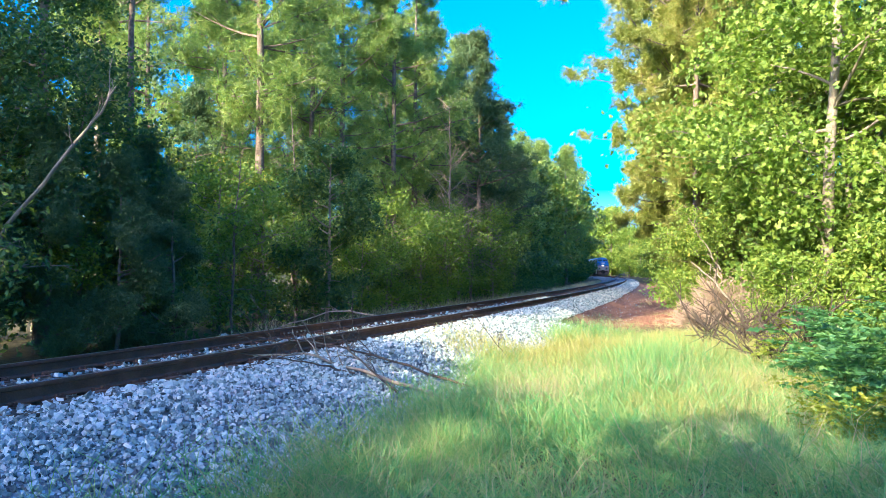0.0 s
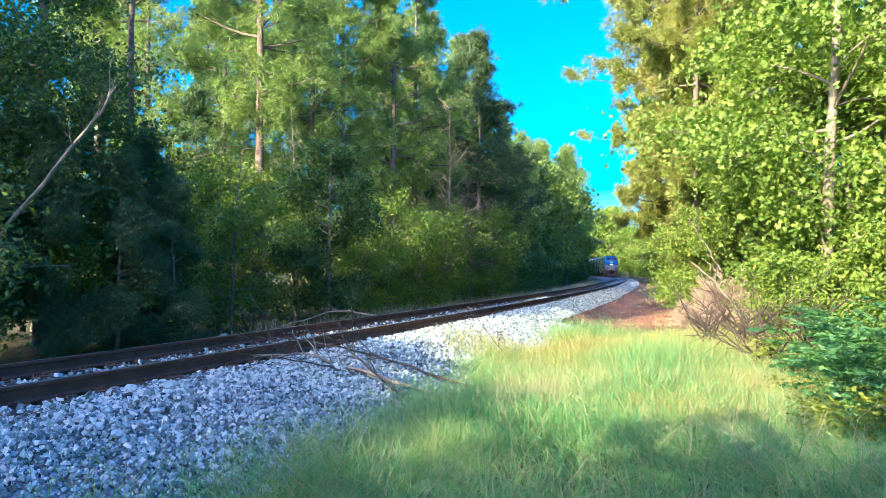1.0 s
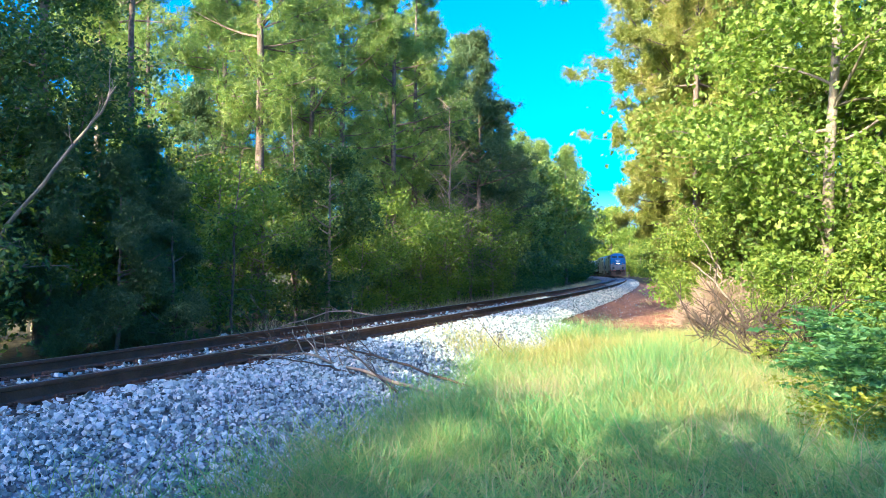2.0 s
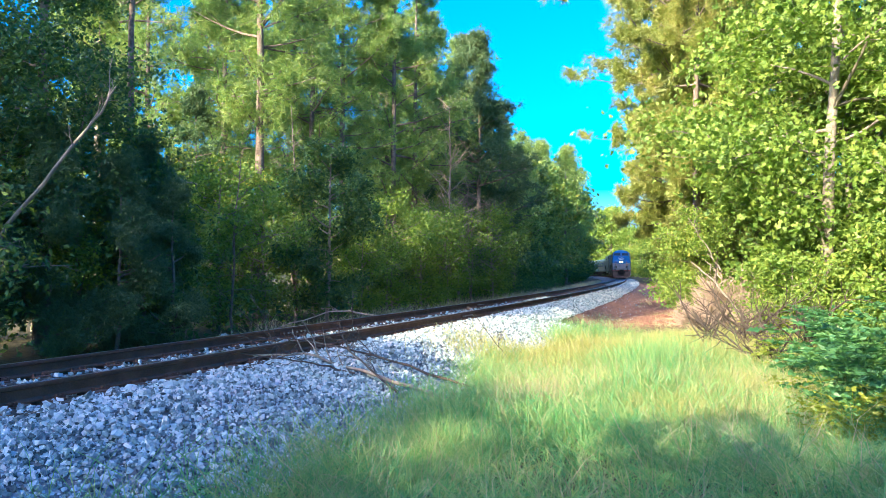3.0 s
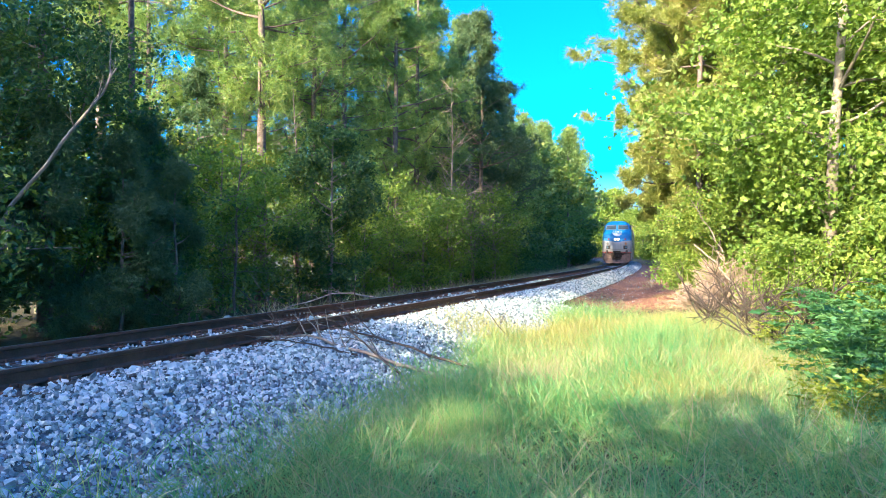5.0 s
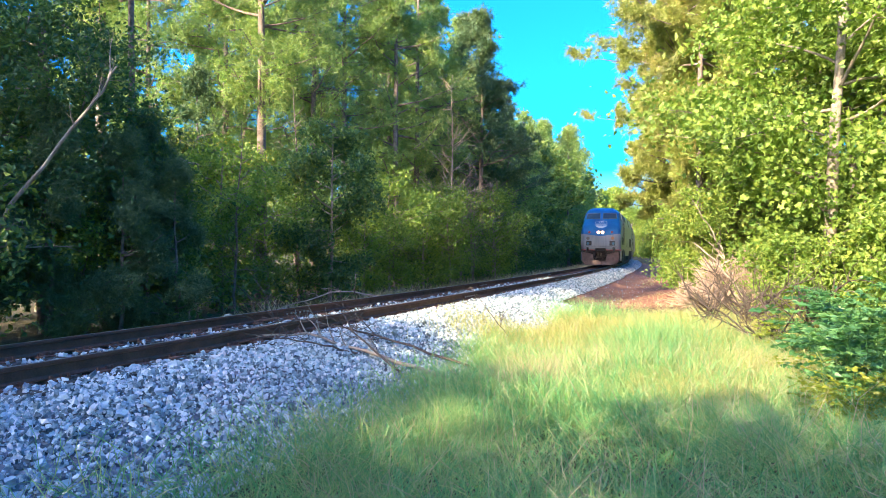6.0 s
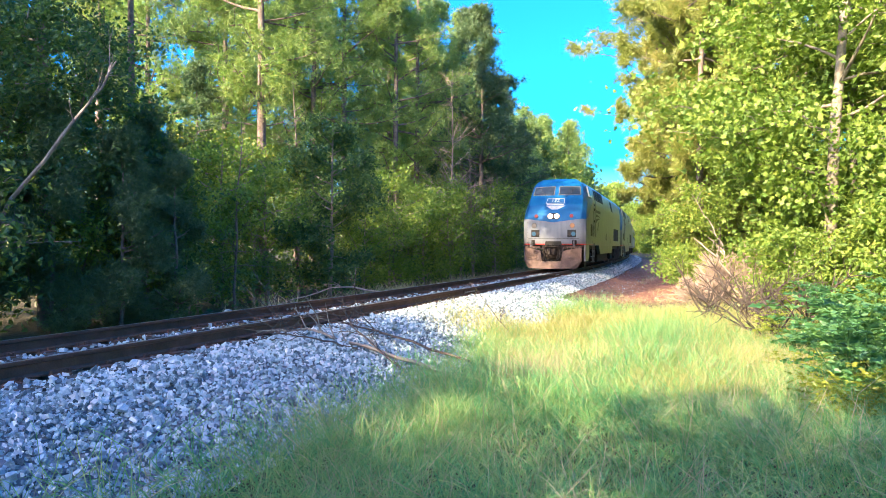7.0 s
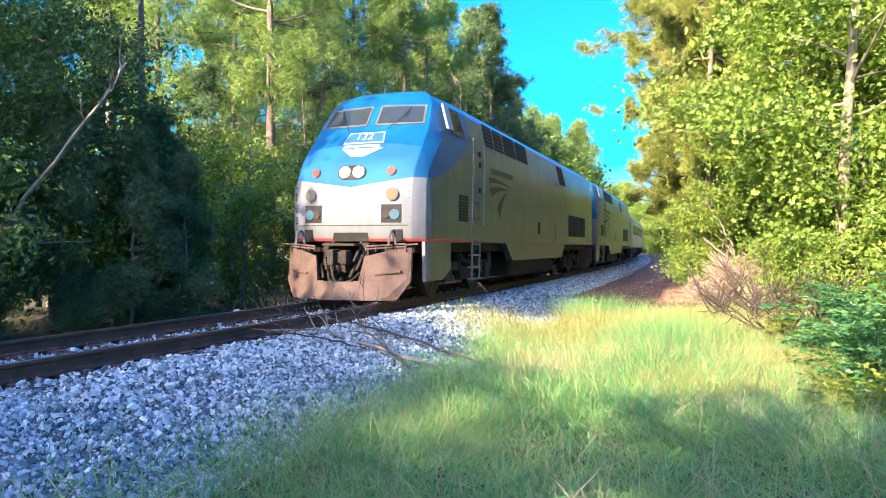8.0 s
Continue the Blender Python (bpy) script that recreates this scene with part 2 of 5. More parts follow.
def leaf_mesh(name, rng, at, size, mat, up=0.5, star=False, ways=None):
    """Leaves at the places at: folded rhombi, or five-lobed stars."""
    n = len(at)
    nor = unit(rng.normal(0, 1, (n, 3)) + (0, 0, up * 1.6))
    ax = unit(np.cross(nor, rng.normal(0, 1, (n, 3)))) if ways is None else unit(ways)
    side = unit(np.cross(nor, ax))
    sz = (size * rng.uniform(0.6, 1.3, n))[:, None]
    if star:
        ang = np.linspace(0, 2 * math.pi, 11)[:-1]
        rad = np.array([1, 0.5, 0.86, 0.48, 0.66, 0.2, 0.66, 0.48, 0.86, 0.5])
        ring = [at + sz * r * 0.62 * (np.cos(a) * ax + np.sin(a) * side) - nor * sz * 0.14 * r for a, r in zip(ang, rad)]
        v = np.stack([at] + ring, 1).reshape(-1, 3)
        o = np.arange(n)[:, None] * 11
        f = np.concatenate([np.stack([o[:, 0], o[:, 0] + 1 + i, o[:, 0] + 1 + (i + 1) % 10], 1) for i in range(10)])
        return sheet(name, v, f, mat)
    w = 0.3 * sz
    a, c = at - 0.5 * sz * ax, at + 0.5 * sz * ax
    v = np.stack([a, at - w * side + 0.12 * sz * nor, c - 0.08 * sz * nor, at + w * side + 0.12 * sz * nor], 1).reshape(-1, 3)
    o = np.arange(n) * 4
    f = np.concatenate([np.stack([o, o + 1, o + 2], 1), np.stack([o, o + 2, o + 3], 1)])
    return sheet(name, v, f, mat)


def needle_mesh(name, rng, at, ways, length, mat, count=12, width=0.022):
    """Tufts of pine needles: thin blades that fan out round each twig's end."""
    n = len(at)
    p = np.repeat(at, count, 0)
    w = unit(np.repeat(unit(ways), count, 0) * 0.55 + rng.normal(0, 0.62, (n * count, 3)))
    ln = length * rng.uniform(0.6, 1.15, (n * count, 1))
    s = unit(np.cross(w, rng.normal(0, 1, (n * count, 3)))) * width * 0.5
    tip = p + w * ln - np.array((0, 0, 0.25)) * ln * rng.uniform(0, 1, (n * count, 1))
    v = np.stack([p - s, p + s, tip], 1).reshape(-1, 3)
    return sheet(name, v, np.arange(n * count * 3).reshape(-1, 3), mat)
# ---- ground ----
def steps(*runs):
    out = []
    for a, b, step in runs:
        out.extend(np.arange(a, b, step))
    return np.array(out + [runs[-1][1]])


def build_ground():
    xs = steps((-3000, -600, 400), (-600, -100, 50), (-100, -24, 4), (-24, -12, 0.8), (-12, 12, 0.3), (12, 40, 1), (40, 110, 4), (110, 600, 50), (600, 3000, 400))
    ys = steps((-3000, -600, 400), (-600, -100, 50), (-100, -20, 5), (-20, -2, 1.5), (-2, 30, 0.3), (30, 90, 0.9), (90, 200, 3), (200, 700, 40), (700, 3000, 400))
    gx, gy = np.meshgrid(xs, ys)
    s, d = along(gx, gy)
    gz = ground_z(gx, gy)
    nx, ny = len(xs), len(ys)
    i = (np.arange(ny - 1)[:, None] * nx + np.arange(nx - 1)[None]).ravel()
    me = sheet("ground", np.stack([gx, gy, gz], -1).reshape(-1, 3), np.stack([i, i + 1, i + 1 + nx, i + nx], 1), GROUND, True)
    layer = me.color_attributes.new("soil", "FLOAT_COLOR", "POINT")
    toe = np.interp(s, [17, 25], [0.0, 1.0])
    stone = np.interp(np.abs(d) + toe * 0.9 * (d > 0), [2.7, 3.6], [1, 0]) * (np.abs(s) < 200)
    clay = np.interp(d, [1.8, 2.5, 8, 10], [0, 1, 1, 0]) * (0.8 + 0.3 * bumps(gx * 2.3, gy * 2.1)) * np.interp(s, [22, 27, 90, 120], [0, 1, 1, 0.3])
    col = np.stack([stone, clay, 0 * s, 0 * s + 1], -1).reshape(-1, 4).astype(np.float32)
    layer.data.foreach_set("color", col.ravel())
    tagged(new("ground", me), "brown soil and red clay verge under a gravel bank", "ground", kind="structure")


build_ground()


# ---- ballast ----
def stones(name, rng, n, s_range, d_range, size, label, power=1.0, flat=None):
    s = s_range[0] + (s_range[1] - s_range[0]) * rng.uniform(0, 1, n) ** power
    d = rng.uniform(*d_range, n)
    x, y, _ = track(s, d)
    sz = size * rng.lognormal(0, 0.3, n)
    z = ground_z(x, y) + sz * rng.uniform(-0.1, 0.75, n)
    base = unit(np.array([(x, y, z) for z in (-1, 1) for x, y in ((-1, -1), (1, -1), (1, 1), (-1, 1))], float))
    tri = np.array([(0, 2, 1), (0, 3, 2), (4, 5, 6), (4, 6, 7), (0, 1, 5), (0, 5, 4), (1, 2, 6), (1, 6, 5), (2, 3, 7), (2, 7, 6), (3, 0, 4), (3, 4, 7)])
    v = base[None] + rng.uniform(-0.34, 0.34, (n, 8, 3))
    v *= rng.uniform(0.55, 1.15, (n, 1, 3))
    q = unit(rng.normal(0, 1, (n, 3, 3)))
    q[:, 1] = unit(q[:, 1] - (q[:, 0] * q[:, 1]).sum(1, keepdims=True) * q[:, 0])
    q[:, 2] = np.cross(q[:, 0], q[:, 1])
    v = np.einsum("nij,njk->nik", v, q) * sz[:, None, None] * 0.62 + np.stack([x, y, z], 1)[:, None]
    f = (np.arange(n)[:, None, None] * 8 + tri[None]).reshape(-1, 3)
    tagged(new(name, sheet(name, v.reshape(-1, 3), f, STONE)), label, "gravel", kind="stuff")


rng = np.random.default_rng(3)
BANK = "loose grey-white crushed stone on the bank below the rails"
stones("ballast_gravel", rng, 36000, (-2, 12), (0.9, 3.5), 0.036, BANK)
stones("ballast_gravel", rng, 17000, (12, 23), (0.9, 3.3), 0.038, BANK, 1.1)
stones("ballast_gravel", rng, 15000, (23, 45), (0.9, 2.5), 0.042, BANK, 1.4)
stones("ballast_gravel", rng, 9000, (45, 115), (0.9, 2.4), 0.055, BANK, 1.4)
stones("crib_gravel", rng, 11000, (-2, 36), (-0.68, 0.68), 0.04, "crushed stone filled in between the rails", 1.4)
stones("scattered_stone", rng, 500, (20, 60), (2.4, 4.2), 0.03, "stray ballast stones on the red clay", 1.6)
stones("crib_gravel", rng, 2500, (-2, 45), (-2.6, -0.85), 0.05, "crushed stone beyond the far rail", 1.4)


def box(bm, cx, cy, cz, sx, sy, sz, bevel=0.0, turn=None):
    m = Matrix.Translation((cx, cy, cz)) @ (turn or Matrix.Identity(4)) @ Matrix.Diagonal((sx, sy, sz, 1))
    g = bmesh.ops.create_cube(bm, size=1, matrix=m)
    if bevel:
        edges = list({e for v in g["verts"] for e in v.link_edges})
        bmesh.ops.bevel(bm, geom=edges, offset=bevel, segments=2, affect="EDGES", profile=0.6)


def rod(bm, a, b, r, sides=8, r2=None):
    a, b = Vector(a), Vector(b)
    m = Matrix.Translation((a + b) / 2) @ (b - a).to_track_quat("Z", "Y").to_matrix().to_4x4()
    bmesh.ops.create_cone(bm, cap_ends=True, segments=sides, radius1=r, radius2=r if r2 is None else r2, depth=(b - a).length, matrix=m)


# ---- track: rails, ties, plates and spikes ----
RAIL_OUTLINE = [(-0.07, -0.172), (0.07, -0.172), (0.07, -0.158), (0.012, -0.138), (0.009, -0.05), (0.036, -0.036), (0.037, -0.006), (0.028, 0.0), (-0.028, 0.0), (-0.037, -0.006), (-0.036, -0.036), (-0.009, -0.05), (-0.012, -0.138), (-0.07, -0.158)]


def rail(name, off, label):
    ss = np.concatenate([np.arange(-30, 60, 1.0), np.arange(60, 330, 2.0)])
    x, y, a = track(ss, off)
    k = len(RAIL_OUTLINE)
    o = np.array(RAIL_OUTLINE)
    v = np.stack([x[:, None] + o[None, :, 0] * np.cos(a)[:, None], y[:, None] - o[None, :, 0] * np.sin(a)[:, None], np.repeat(o[None, :, 1], len(ss), 0)], -1)
    f = []
    for i in range(len(ss) - 1):
        for j in range(k):
            f.append((i * k + j, i * k + (j + 1) % k, (i + 1) * k + (j + 1) % k, (i + 1) * k + j))
    f = np.array(f)
    row = np.arange(len(f)) % k
    root = new(name)
    for part_name, rows, mat in (("rail_foot", (0, 1, 2, 12, 13), RAIL), ("rail_web", (3, 4, 10, 11), RAIL), ("rail_head", (5, 6, 8, 9), RAIL), ("running_surface", (7,), RAIL_TOP)):
        under(new(part_name, sheet(part_name, v.reshape(-1, 3), f[np.isin(row, rows)], mat)), root)
    for sj in np.arange(13.6 if off < 0 else 19.5, 60, 11.9):
        x, y, a = track(sj, off)
        for sg in (-1, 1):
            bm = bmesh.new()
            box(bm, sg * 0.03, 0, -0.1, 0.03, 0.9, 0.08, 0.006)
            bar = part("joint_bar", bm, RAIL, root)
            bar.matrix_basis = pose(x, y, 0, 0, 0, -math.degrees(a))
            for q in (-0.36, -0.22, -0.08, 0.08, 0.22, 0.36):
                bm = bmesh.new()
                rod(bm, (sg * 0.04, q, -0.1), (sg * 0.07, q, -0.1), 0.018, 6)
                part("bolt", bm, RAIL_TOP, bar)
    return tagged(root, label, "rail", "rails of the track")


rail("rail", 0.7525, "rusty brown steel rail with a worn top on timber ties")
rail("rail", -0.7525, "rusty brown steel rail beyond the gravel crib")


def build_ties():
    base = new("railway_tie")
    bm = bmesh.new()
    box(bm, 0, 0, -0.272, 2.6, 0.23, 0.17, 0.012)
    part("timber", bm, TIE, base)
    for off in (-0.7525, 0.7525):
        bm = bmesh.new()
        box(bm, off, 0, -0.18, 0.36, 0.19, 0.016)
        plate = part("tie_plate", bm, RAIL, base, "rusty steel tie plate")
        for dx in (-0.085, 0.085):
            for dy in (-0.06, 0.06):
                bm = bmesh.new()
                box(bm, off + dx, dy, -0.16, 0.03, 0.03, 0.05, 0.004)
                part("spike", bm, RAIL, plate)
        bm = bmesh.new()
        box(bm, off, 0.15, -0.165, 0.17, 0.03, 0.05, 0.005)
        part("rail_anchor", bm, RAIL, base)
    tagged(base, "dark creosoted timber tie bedded in the gravel", "railway tie", "ties under the rails")
    r = random.Random(5)
    first = True
    for i in range(150):
        s = -8 + i * 0.52
        x, y, a = track(s)
        m = pose(x, y, r.uniform(-0.006, 0.0), 0, 0, -math.degrees(a) + r.uniform(-1.2, 1.2))
        if first:
            base.matrix_basis, first = m, False
        else:
            copy_thing(base, m)


build_ties()


# ---- grass ----
def blades(name, rng, x, y, h, width, mat, label, lean=0.35, category="grass"):
    """Fine bent blades, leaning every way into one another."""
    n = len(x)
    p = np.stack([x, y, ground_z(x, y) - 0.02 + h * rng.uniform(0, 0.35, n) * min(lean, 1)], 1)
    way = unit(rng.normal(0, 1, (n, 3)) * (lean, lean, 0.25) + (0, 0, 1.0))
    h = (h * rng.uniform(0.5, 1.2, n))[:, None]
    side = unit(np.cross(way, rng.normal(0, 1, (n, 3)))) * (width * rng.uniform(0.6, 1.3, n))[:, None] / 2
    bend = rng.normal(0, 0.22 * lean, (n, 3)) * (1, 1, 0.3) - (0, 0, 0.1 * lean)
    m1 = p + way * h * 0.55
    tip = p + way * h + bend * h
    v = np.stack([p - side, p + side, m1 + side * 0.8, m1 - side * 0.8, tip], 1).reshape(-1, 3)
    o = np.arange(n) * 5
    f = np.concatenate([np.stack([o, o + 1, o + 2], 1), np.stack([o, o + 2, o + 3], 1), np.stack([o + 3, o + 2, o + 4], 1)])
    tagged(new(name, sheet(name, v, f, mat)), label, category, kind="stuff")


def patch(rng, n, s_range, d_range, edge=0.5, clump=0.6, power=1.0):
    """Places for blades, thinned towards the gravel and gathered in clumps."""
    s = s_range[0] + (s_range[1] - s_range[0]) * rng.uniform(0, 1, n) ** power
    d = rng.uniform(*d_range, n)
    x, y, _ = track(s, d)
    dens = bumps(x * 1.7 + 3, y * 1.3) * 0.5 + 0.5
    keep = rng.uniform(0, 1, n) < np.clip((d - d_range[0]) / edge, 0.05, 1) * (1 - clump + clump * dens)
    return x[keep], y[keep]


def verge_grass():
    rng = np.random.default_rng(11)
    x, y = patch(rng, 95000, (-2, 9), (2.7, 8.6), 1.4, 0.6, 1.0)
    blades("verge_grass", rng, x, y, 0.38 + 0.18 * bumps(x, y), 0.0072, GRASS, "fine wispy green grass beside the gravel bank", 0.95)
    x, y = patch(rng, 60000, (9, 15), (2.7, 8.6), 1.3, 0.6, 1.0)
    blades("verge_grass", rng, x, y, 0.38 + 0.18 * bumps(x, y), 0.009, GRASS, "fine wispy green grass beside the gravel bank", 0.85)
    n = 42000
    s, d = rng.normal(4, 9, n), rng.normal(7.5, 3.2, n)
    keep = (d > 3.3) & (s < 19) & (s > -22)
    x, y, _ = track(s[keep], d[keep])
    blades("verge_grass", rng, x, y, 0.24 + 0.1 * bumps(x, y), 0.010, GRASS, "short thin grass spreading over the verge", 0.9)
    x, y = patch(rng, 36000, (13.5, 20.5), (3.2, 8.5), 1.0, 0.6, 1.2)
    blades("verge_grass", rng, x, y, 0.42 + 0.18 * bumps(x, y), 0.012, GRASS_GOLD, "taller dry grass before the clay track, sunlight in its gold colour", 0.8)
    # long arching stalks, bleached at the tips
    x, y = patch(rng, 7000, (-2, 19), (3.2, 8.4), 1.2, 0.9)
    blades("grass_stalks", rng, x, y, 0.62 + 0.16 * bumps(x, y), 0.006, STRAW, "thin pale seed stalks standing over the grass", 0.8)
    x, y = patch(rng, 9000, (2, 20), (3.0, 8), 0.8, 0.97)
    blades("dry_grass", rng, x, y, 0.5 + 0.15 * bumps(x, y), 0.005, STRAW, "bleached dry grass stalks among the green", 0.6)
    # gold patches lie where sun falls; part of that light is their colour
    for cx, cy, n, rad, h, mat, label in ((2.5, 7.7, 5000, 0.5, 0.34, GRASS_GOLD, "patch of dry grass, a sun patch put into its gold colour"), (3.0, 12.5, 9000, 1.1, 0.42, GRASS_GOLD, "patch of dry grass, a sun patch put into its gold colour"), (2.3, 10.4, 6000, 0.9, 0.42, GRASS_GOLD, "patch of dry grass, a sun patch put into its gold colour"), (4.3, 13.8, 7000, 1.0, 0.46, GRASS_GOLD, "patch of dry grass, a sun patch put into its gold colour"), (1.6, 13.4, 4000, 0.7, 0.36, GRASS_GOLD, "patch of dry grass, a sun patch put into its gold colour"), (3.6, 8.8, 5000, 0.7, 0.4, GRASS_GOLD, "patch of dry grass, a sun patch put into its gold colour"), (1.1, 8.6, 900, 0.22, 0.55, STRAW, "clump of bleached straw-coloured grass"), (3.9, 7.6, 1200, 0.4, 0.35, STRAW, "flattened dead brown grass"), (4.4, 9.0, 900, 0.5, 0.4, STRAW, "flattened dead brown grass"),
                                          (3.4, 16.6, 2500, 0.5, 0.75, GRASS, "tall bright green grass clump"), (3.0, 10.4, 1600, 0.4, 0.7, GRASS, "arching green grass clump"), (0.0, 6.6, 700, 0.3, 0.55, GRASS, "arching green grass clump"), (3.6, 11.6, 1600, 0.5, 0.8, GRASS, "arching green grass clump")):
        blades("grass_clump", rng, rng.normal(cx, rad, n), rng.normal(cy, rad, n), np.full(n, h), 0.005, mat, label, 0.6)
    s = rng.uniform(15, 100, 9000)
    d = -rng.uniform(2.6, 3.8, 9000)
    x, y, _ = track(s, d)
    blades("dry_grass", rng, x, y, 0.45 + 0.2 * bumps(x, y), 0.014, STRAW, "dry pale grass along the far edge of the gravel", 0.6)
    s, d = rng.uniform(20, 60, 60), rng.uniform(3.6, 6.5, 60)
    x, y, _ = track(np.repeat(s, 22) + rng.normal(0, 0.16, 1320), np.repeat(d, 22) + rng.normal(0, 0.12, 1320))
    blades("dry_grass", rng, x, y, np.full(1320, 0.22), 0.01, STRAW, "small dry tufts scattered on the clay", 0.8)
    s = rng.uniform(26, 80, 7000)
    d = rng.uniform(6.2, 9.5, 7000)
    x, y, _ = track(s, d)
    blades("verge_grass", rng, x, y, 0.4 + 0.1 * bumps(x, y), 0.016, GRASS, "patchy grass at the edge of the clay", 0.5)


verge_grass()


# ---- trees ----
def pine(seed, height, first, reach, tufts, mat, lean=(0, 0), count=12, radius=None, width=0.024, twiggy=True, scatter=0.17, needle=0.3):
    """Loblolly pine: bare lower trunk, tiers of limbs, needle tufts at the twigs."""
    rng = np.random.default_rng(seed)
    root = new("pine_tree")
    r0 = radius or height * 0.0105
    hs = np.linspace(-0.3, height, 12)
    wob = np.cumsum(rng.normal(0, 0.035, (12, 2)), 0)
    path = np.stack([wob[:, 0] + lean[0] * hs, wob[:, 1] + lean[1] * hs, hs], 1)
    t = Tubes(9)
    t.add(path, r0 * (1 - 0.88 * (hs / height).clip(0, 1)) + 0.004)
    at, way = [], []
    z = first
    limbs = []
    while z < height * 0.985:
        for _ in range(rng.integers(2, 5)):
            limbs.append(z + rng.uniform(-0.25, 0.25))
        z += rng.uniform(0.45, 0.9)
    per = max(4, tufts // len(limbs))
    for zz in limbs:
        f = (zz - first) / (height - first + 1e-6)
        shape = min(1.0, 0.55 + 1.6 * max(f, 0)) * (1.02 - max(f, 0) ** 1.6)
        ln = reach * max(0.12, shape) * rng.uniform(0.6, 1.15)
        az = rng.uniform(0, 2 * math.pi)
        base = np.array([np.interp(zz, hs, path[:, 0]), np.interp(zz, hs, path[:, 1]), zz])
        b = bent(rng, base, (math.cos(az), math.sin(az), rng.uniform(-0.05, 0.35)), ln, 5, 0.1, 0.05)
        rr = 0.012 + 0.012 * ln
        t.add(b, np.linspace(rr, 0.008, 6), 5)
        for _ in range(max(2, int(ln * 2.2))):
            g = rng.uniform(0.22, 1.0)
            i = min(int(g * 5), 4)
            p = b[i] + (b[i + 1] - b[i]) * (g * 5 - i)
            w = unit(b[i + 1] - b[i] + rng.normal(0, 0.55, 3) + (0, 0, 0.12))
            tw = bent(rng, p, w, ln * rng.uniform(0.18, 0.36), 3, 0.15, 0.08)
            if twiggy:
                t.add(tw[[0, 3]], (0.01, 0.005), 3)
            m = max(2, per // max(2, int(ln * 2.2)))
            for _ in range(m):
                h = rng.uniform(0.35, 1.05)
                at.append(tw[0] + (tw[3] - tw[0]) * h + rng.normal(0, scatter, 3))
                way.append(tw[3] - tw[2] + rng.normal(0, 0.03, 3))
    under(new("trunk", t.data("pine_trunk", BARK)), root)
    under(new("crown", needle_mesh("pine_crown", rng, np.array(at), np.array(way), needle, mat, count, width)), root)
    return root


def broadleaf(seed, height, low, spread, leaves, mat, size=0.15, bark=None, star=False, name="broadleaf_tree", tight=0.34, trunk_r=None, lean=(0, 0), up=0.5, twigs=1.0):
    """A leafy tree: trunk, limbs, branchlets, and leaves in clumps along them."""
    rng = np.random.default_rng(seed)
    root = new(name)
    hs = np.linspace(-0.3, height * 0.93, 9)
    wob = np.cumsum(rng.normal(0, 0.02 * height / 4, (9, 2)), 0)
    path = np.stack([wob[:, 0] + lean[0] * hs, wob[:, 1] + lean[1] * hs, hs], 1)
    t = Tubes(8)
    r0 = trunk_r or height * 0.011
    t.add(path, r0 * (1 - 0.85 * (hs / height).clip(0, 1)) + 0.003)
    clumps = []
    n_limb = int(10 + height * 2.2)
    for i in range(n_limb):
        zz = low + (height * 0.92 - low) * ((i + rng.uniform(0, 1)) / n_limb)
        f = (zz - low) / (height - low)
        ln = spread * (0.45 + 1.5 * f if f < 0.35 else 1.02 - 0.95 * ((f - 0.35) / 0.65) ** 1.7) * rng.uniform(0.6, 1.2)
        az = i * 2.4 + rng.uniform(-0.7, 0.7)
        base = np.array([np.interp(zz, hs, path[:, 0]), np.interp(zz, hs, path[:, 1]), zz])
        b = bent(rng, base, (math.cos(az), math.sin(az), rng.uniform(0.1, 0.7)), max(ln, 0.25), 5, 0.14, 0.0)
        t.add(b, np.linspace(0.008 + 0.011 * ln, 0.005, 6), 5)
        for _ in range(2 + int((1 + ln * 3) * twigs)):
            g = rng.uniform(0.25, 1.0)
            j = min(int(g * 5), 4)
            p = b[j] + (b[j + 1] - b[j]) * (g * 5 - j)
            tw = bent(rng, p, b[j + 1] - b[j] + rng.normal(0, 0.5 * np.linalg.norm(b[j + 1] - b[j]), 3), ln * rng.uniform(0.15, 0.4), 3, 0.2, 0.02)
            t.add(tw[[0, 3]], (0.008, 0.003), 3)
            clumps += [tw[3], tw[2], tw[1]]
    clumps = np.array(clumps)
    pick = rng.integers(0, len(clumps), leaves)
    weight = rng.uniform(0.5, 1.3, len(clumps))[pick][:, None]
    at = clumps[pick] + rng.normal(0, 1, (leaves, 3)) * (tight, tight, tight * 0.62) * weight
    under(new("trunk", t.data(name + "_trunk", bark or PALE_BARK)), root)
    under(new("crown", leaf_mesh(name + "_crown", rng, at, size, mat, up, star)), root)
    return root


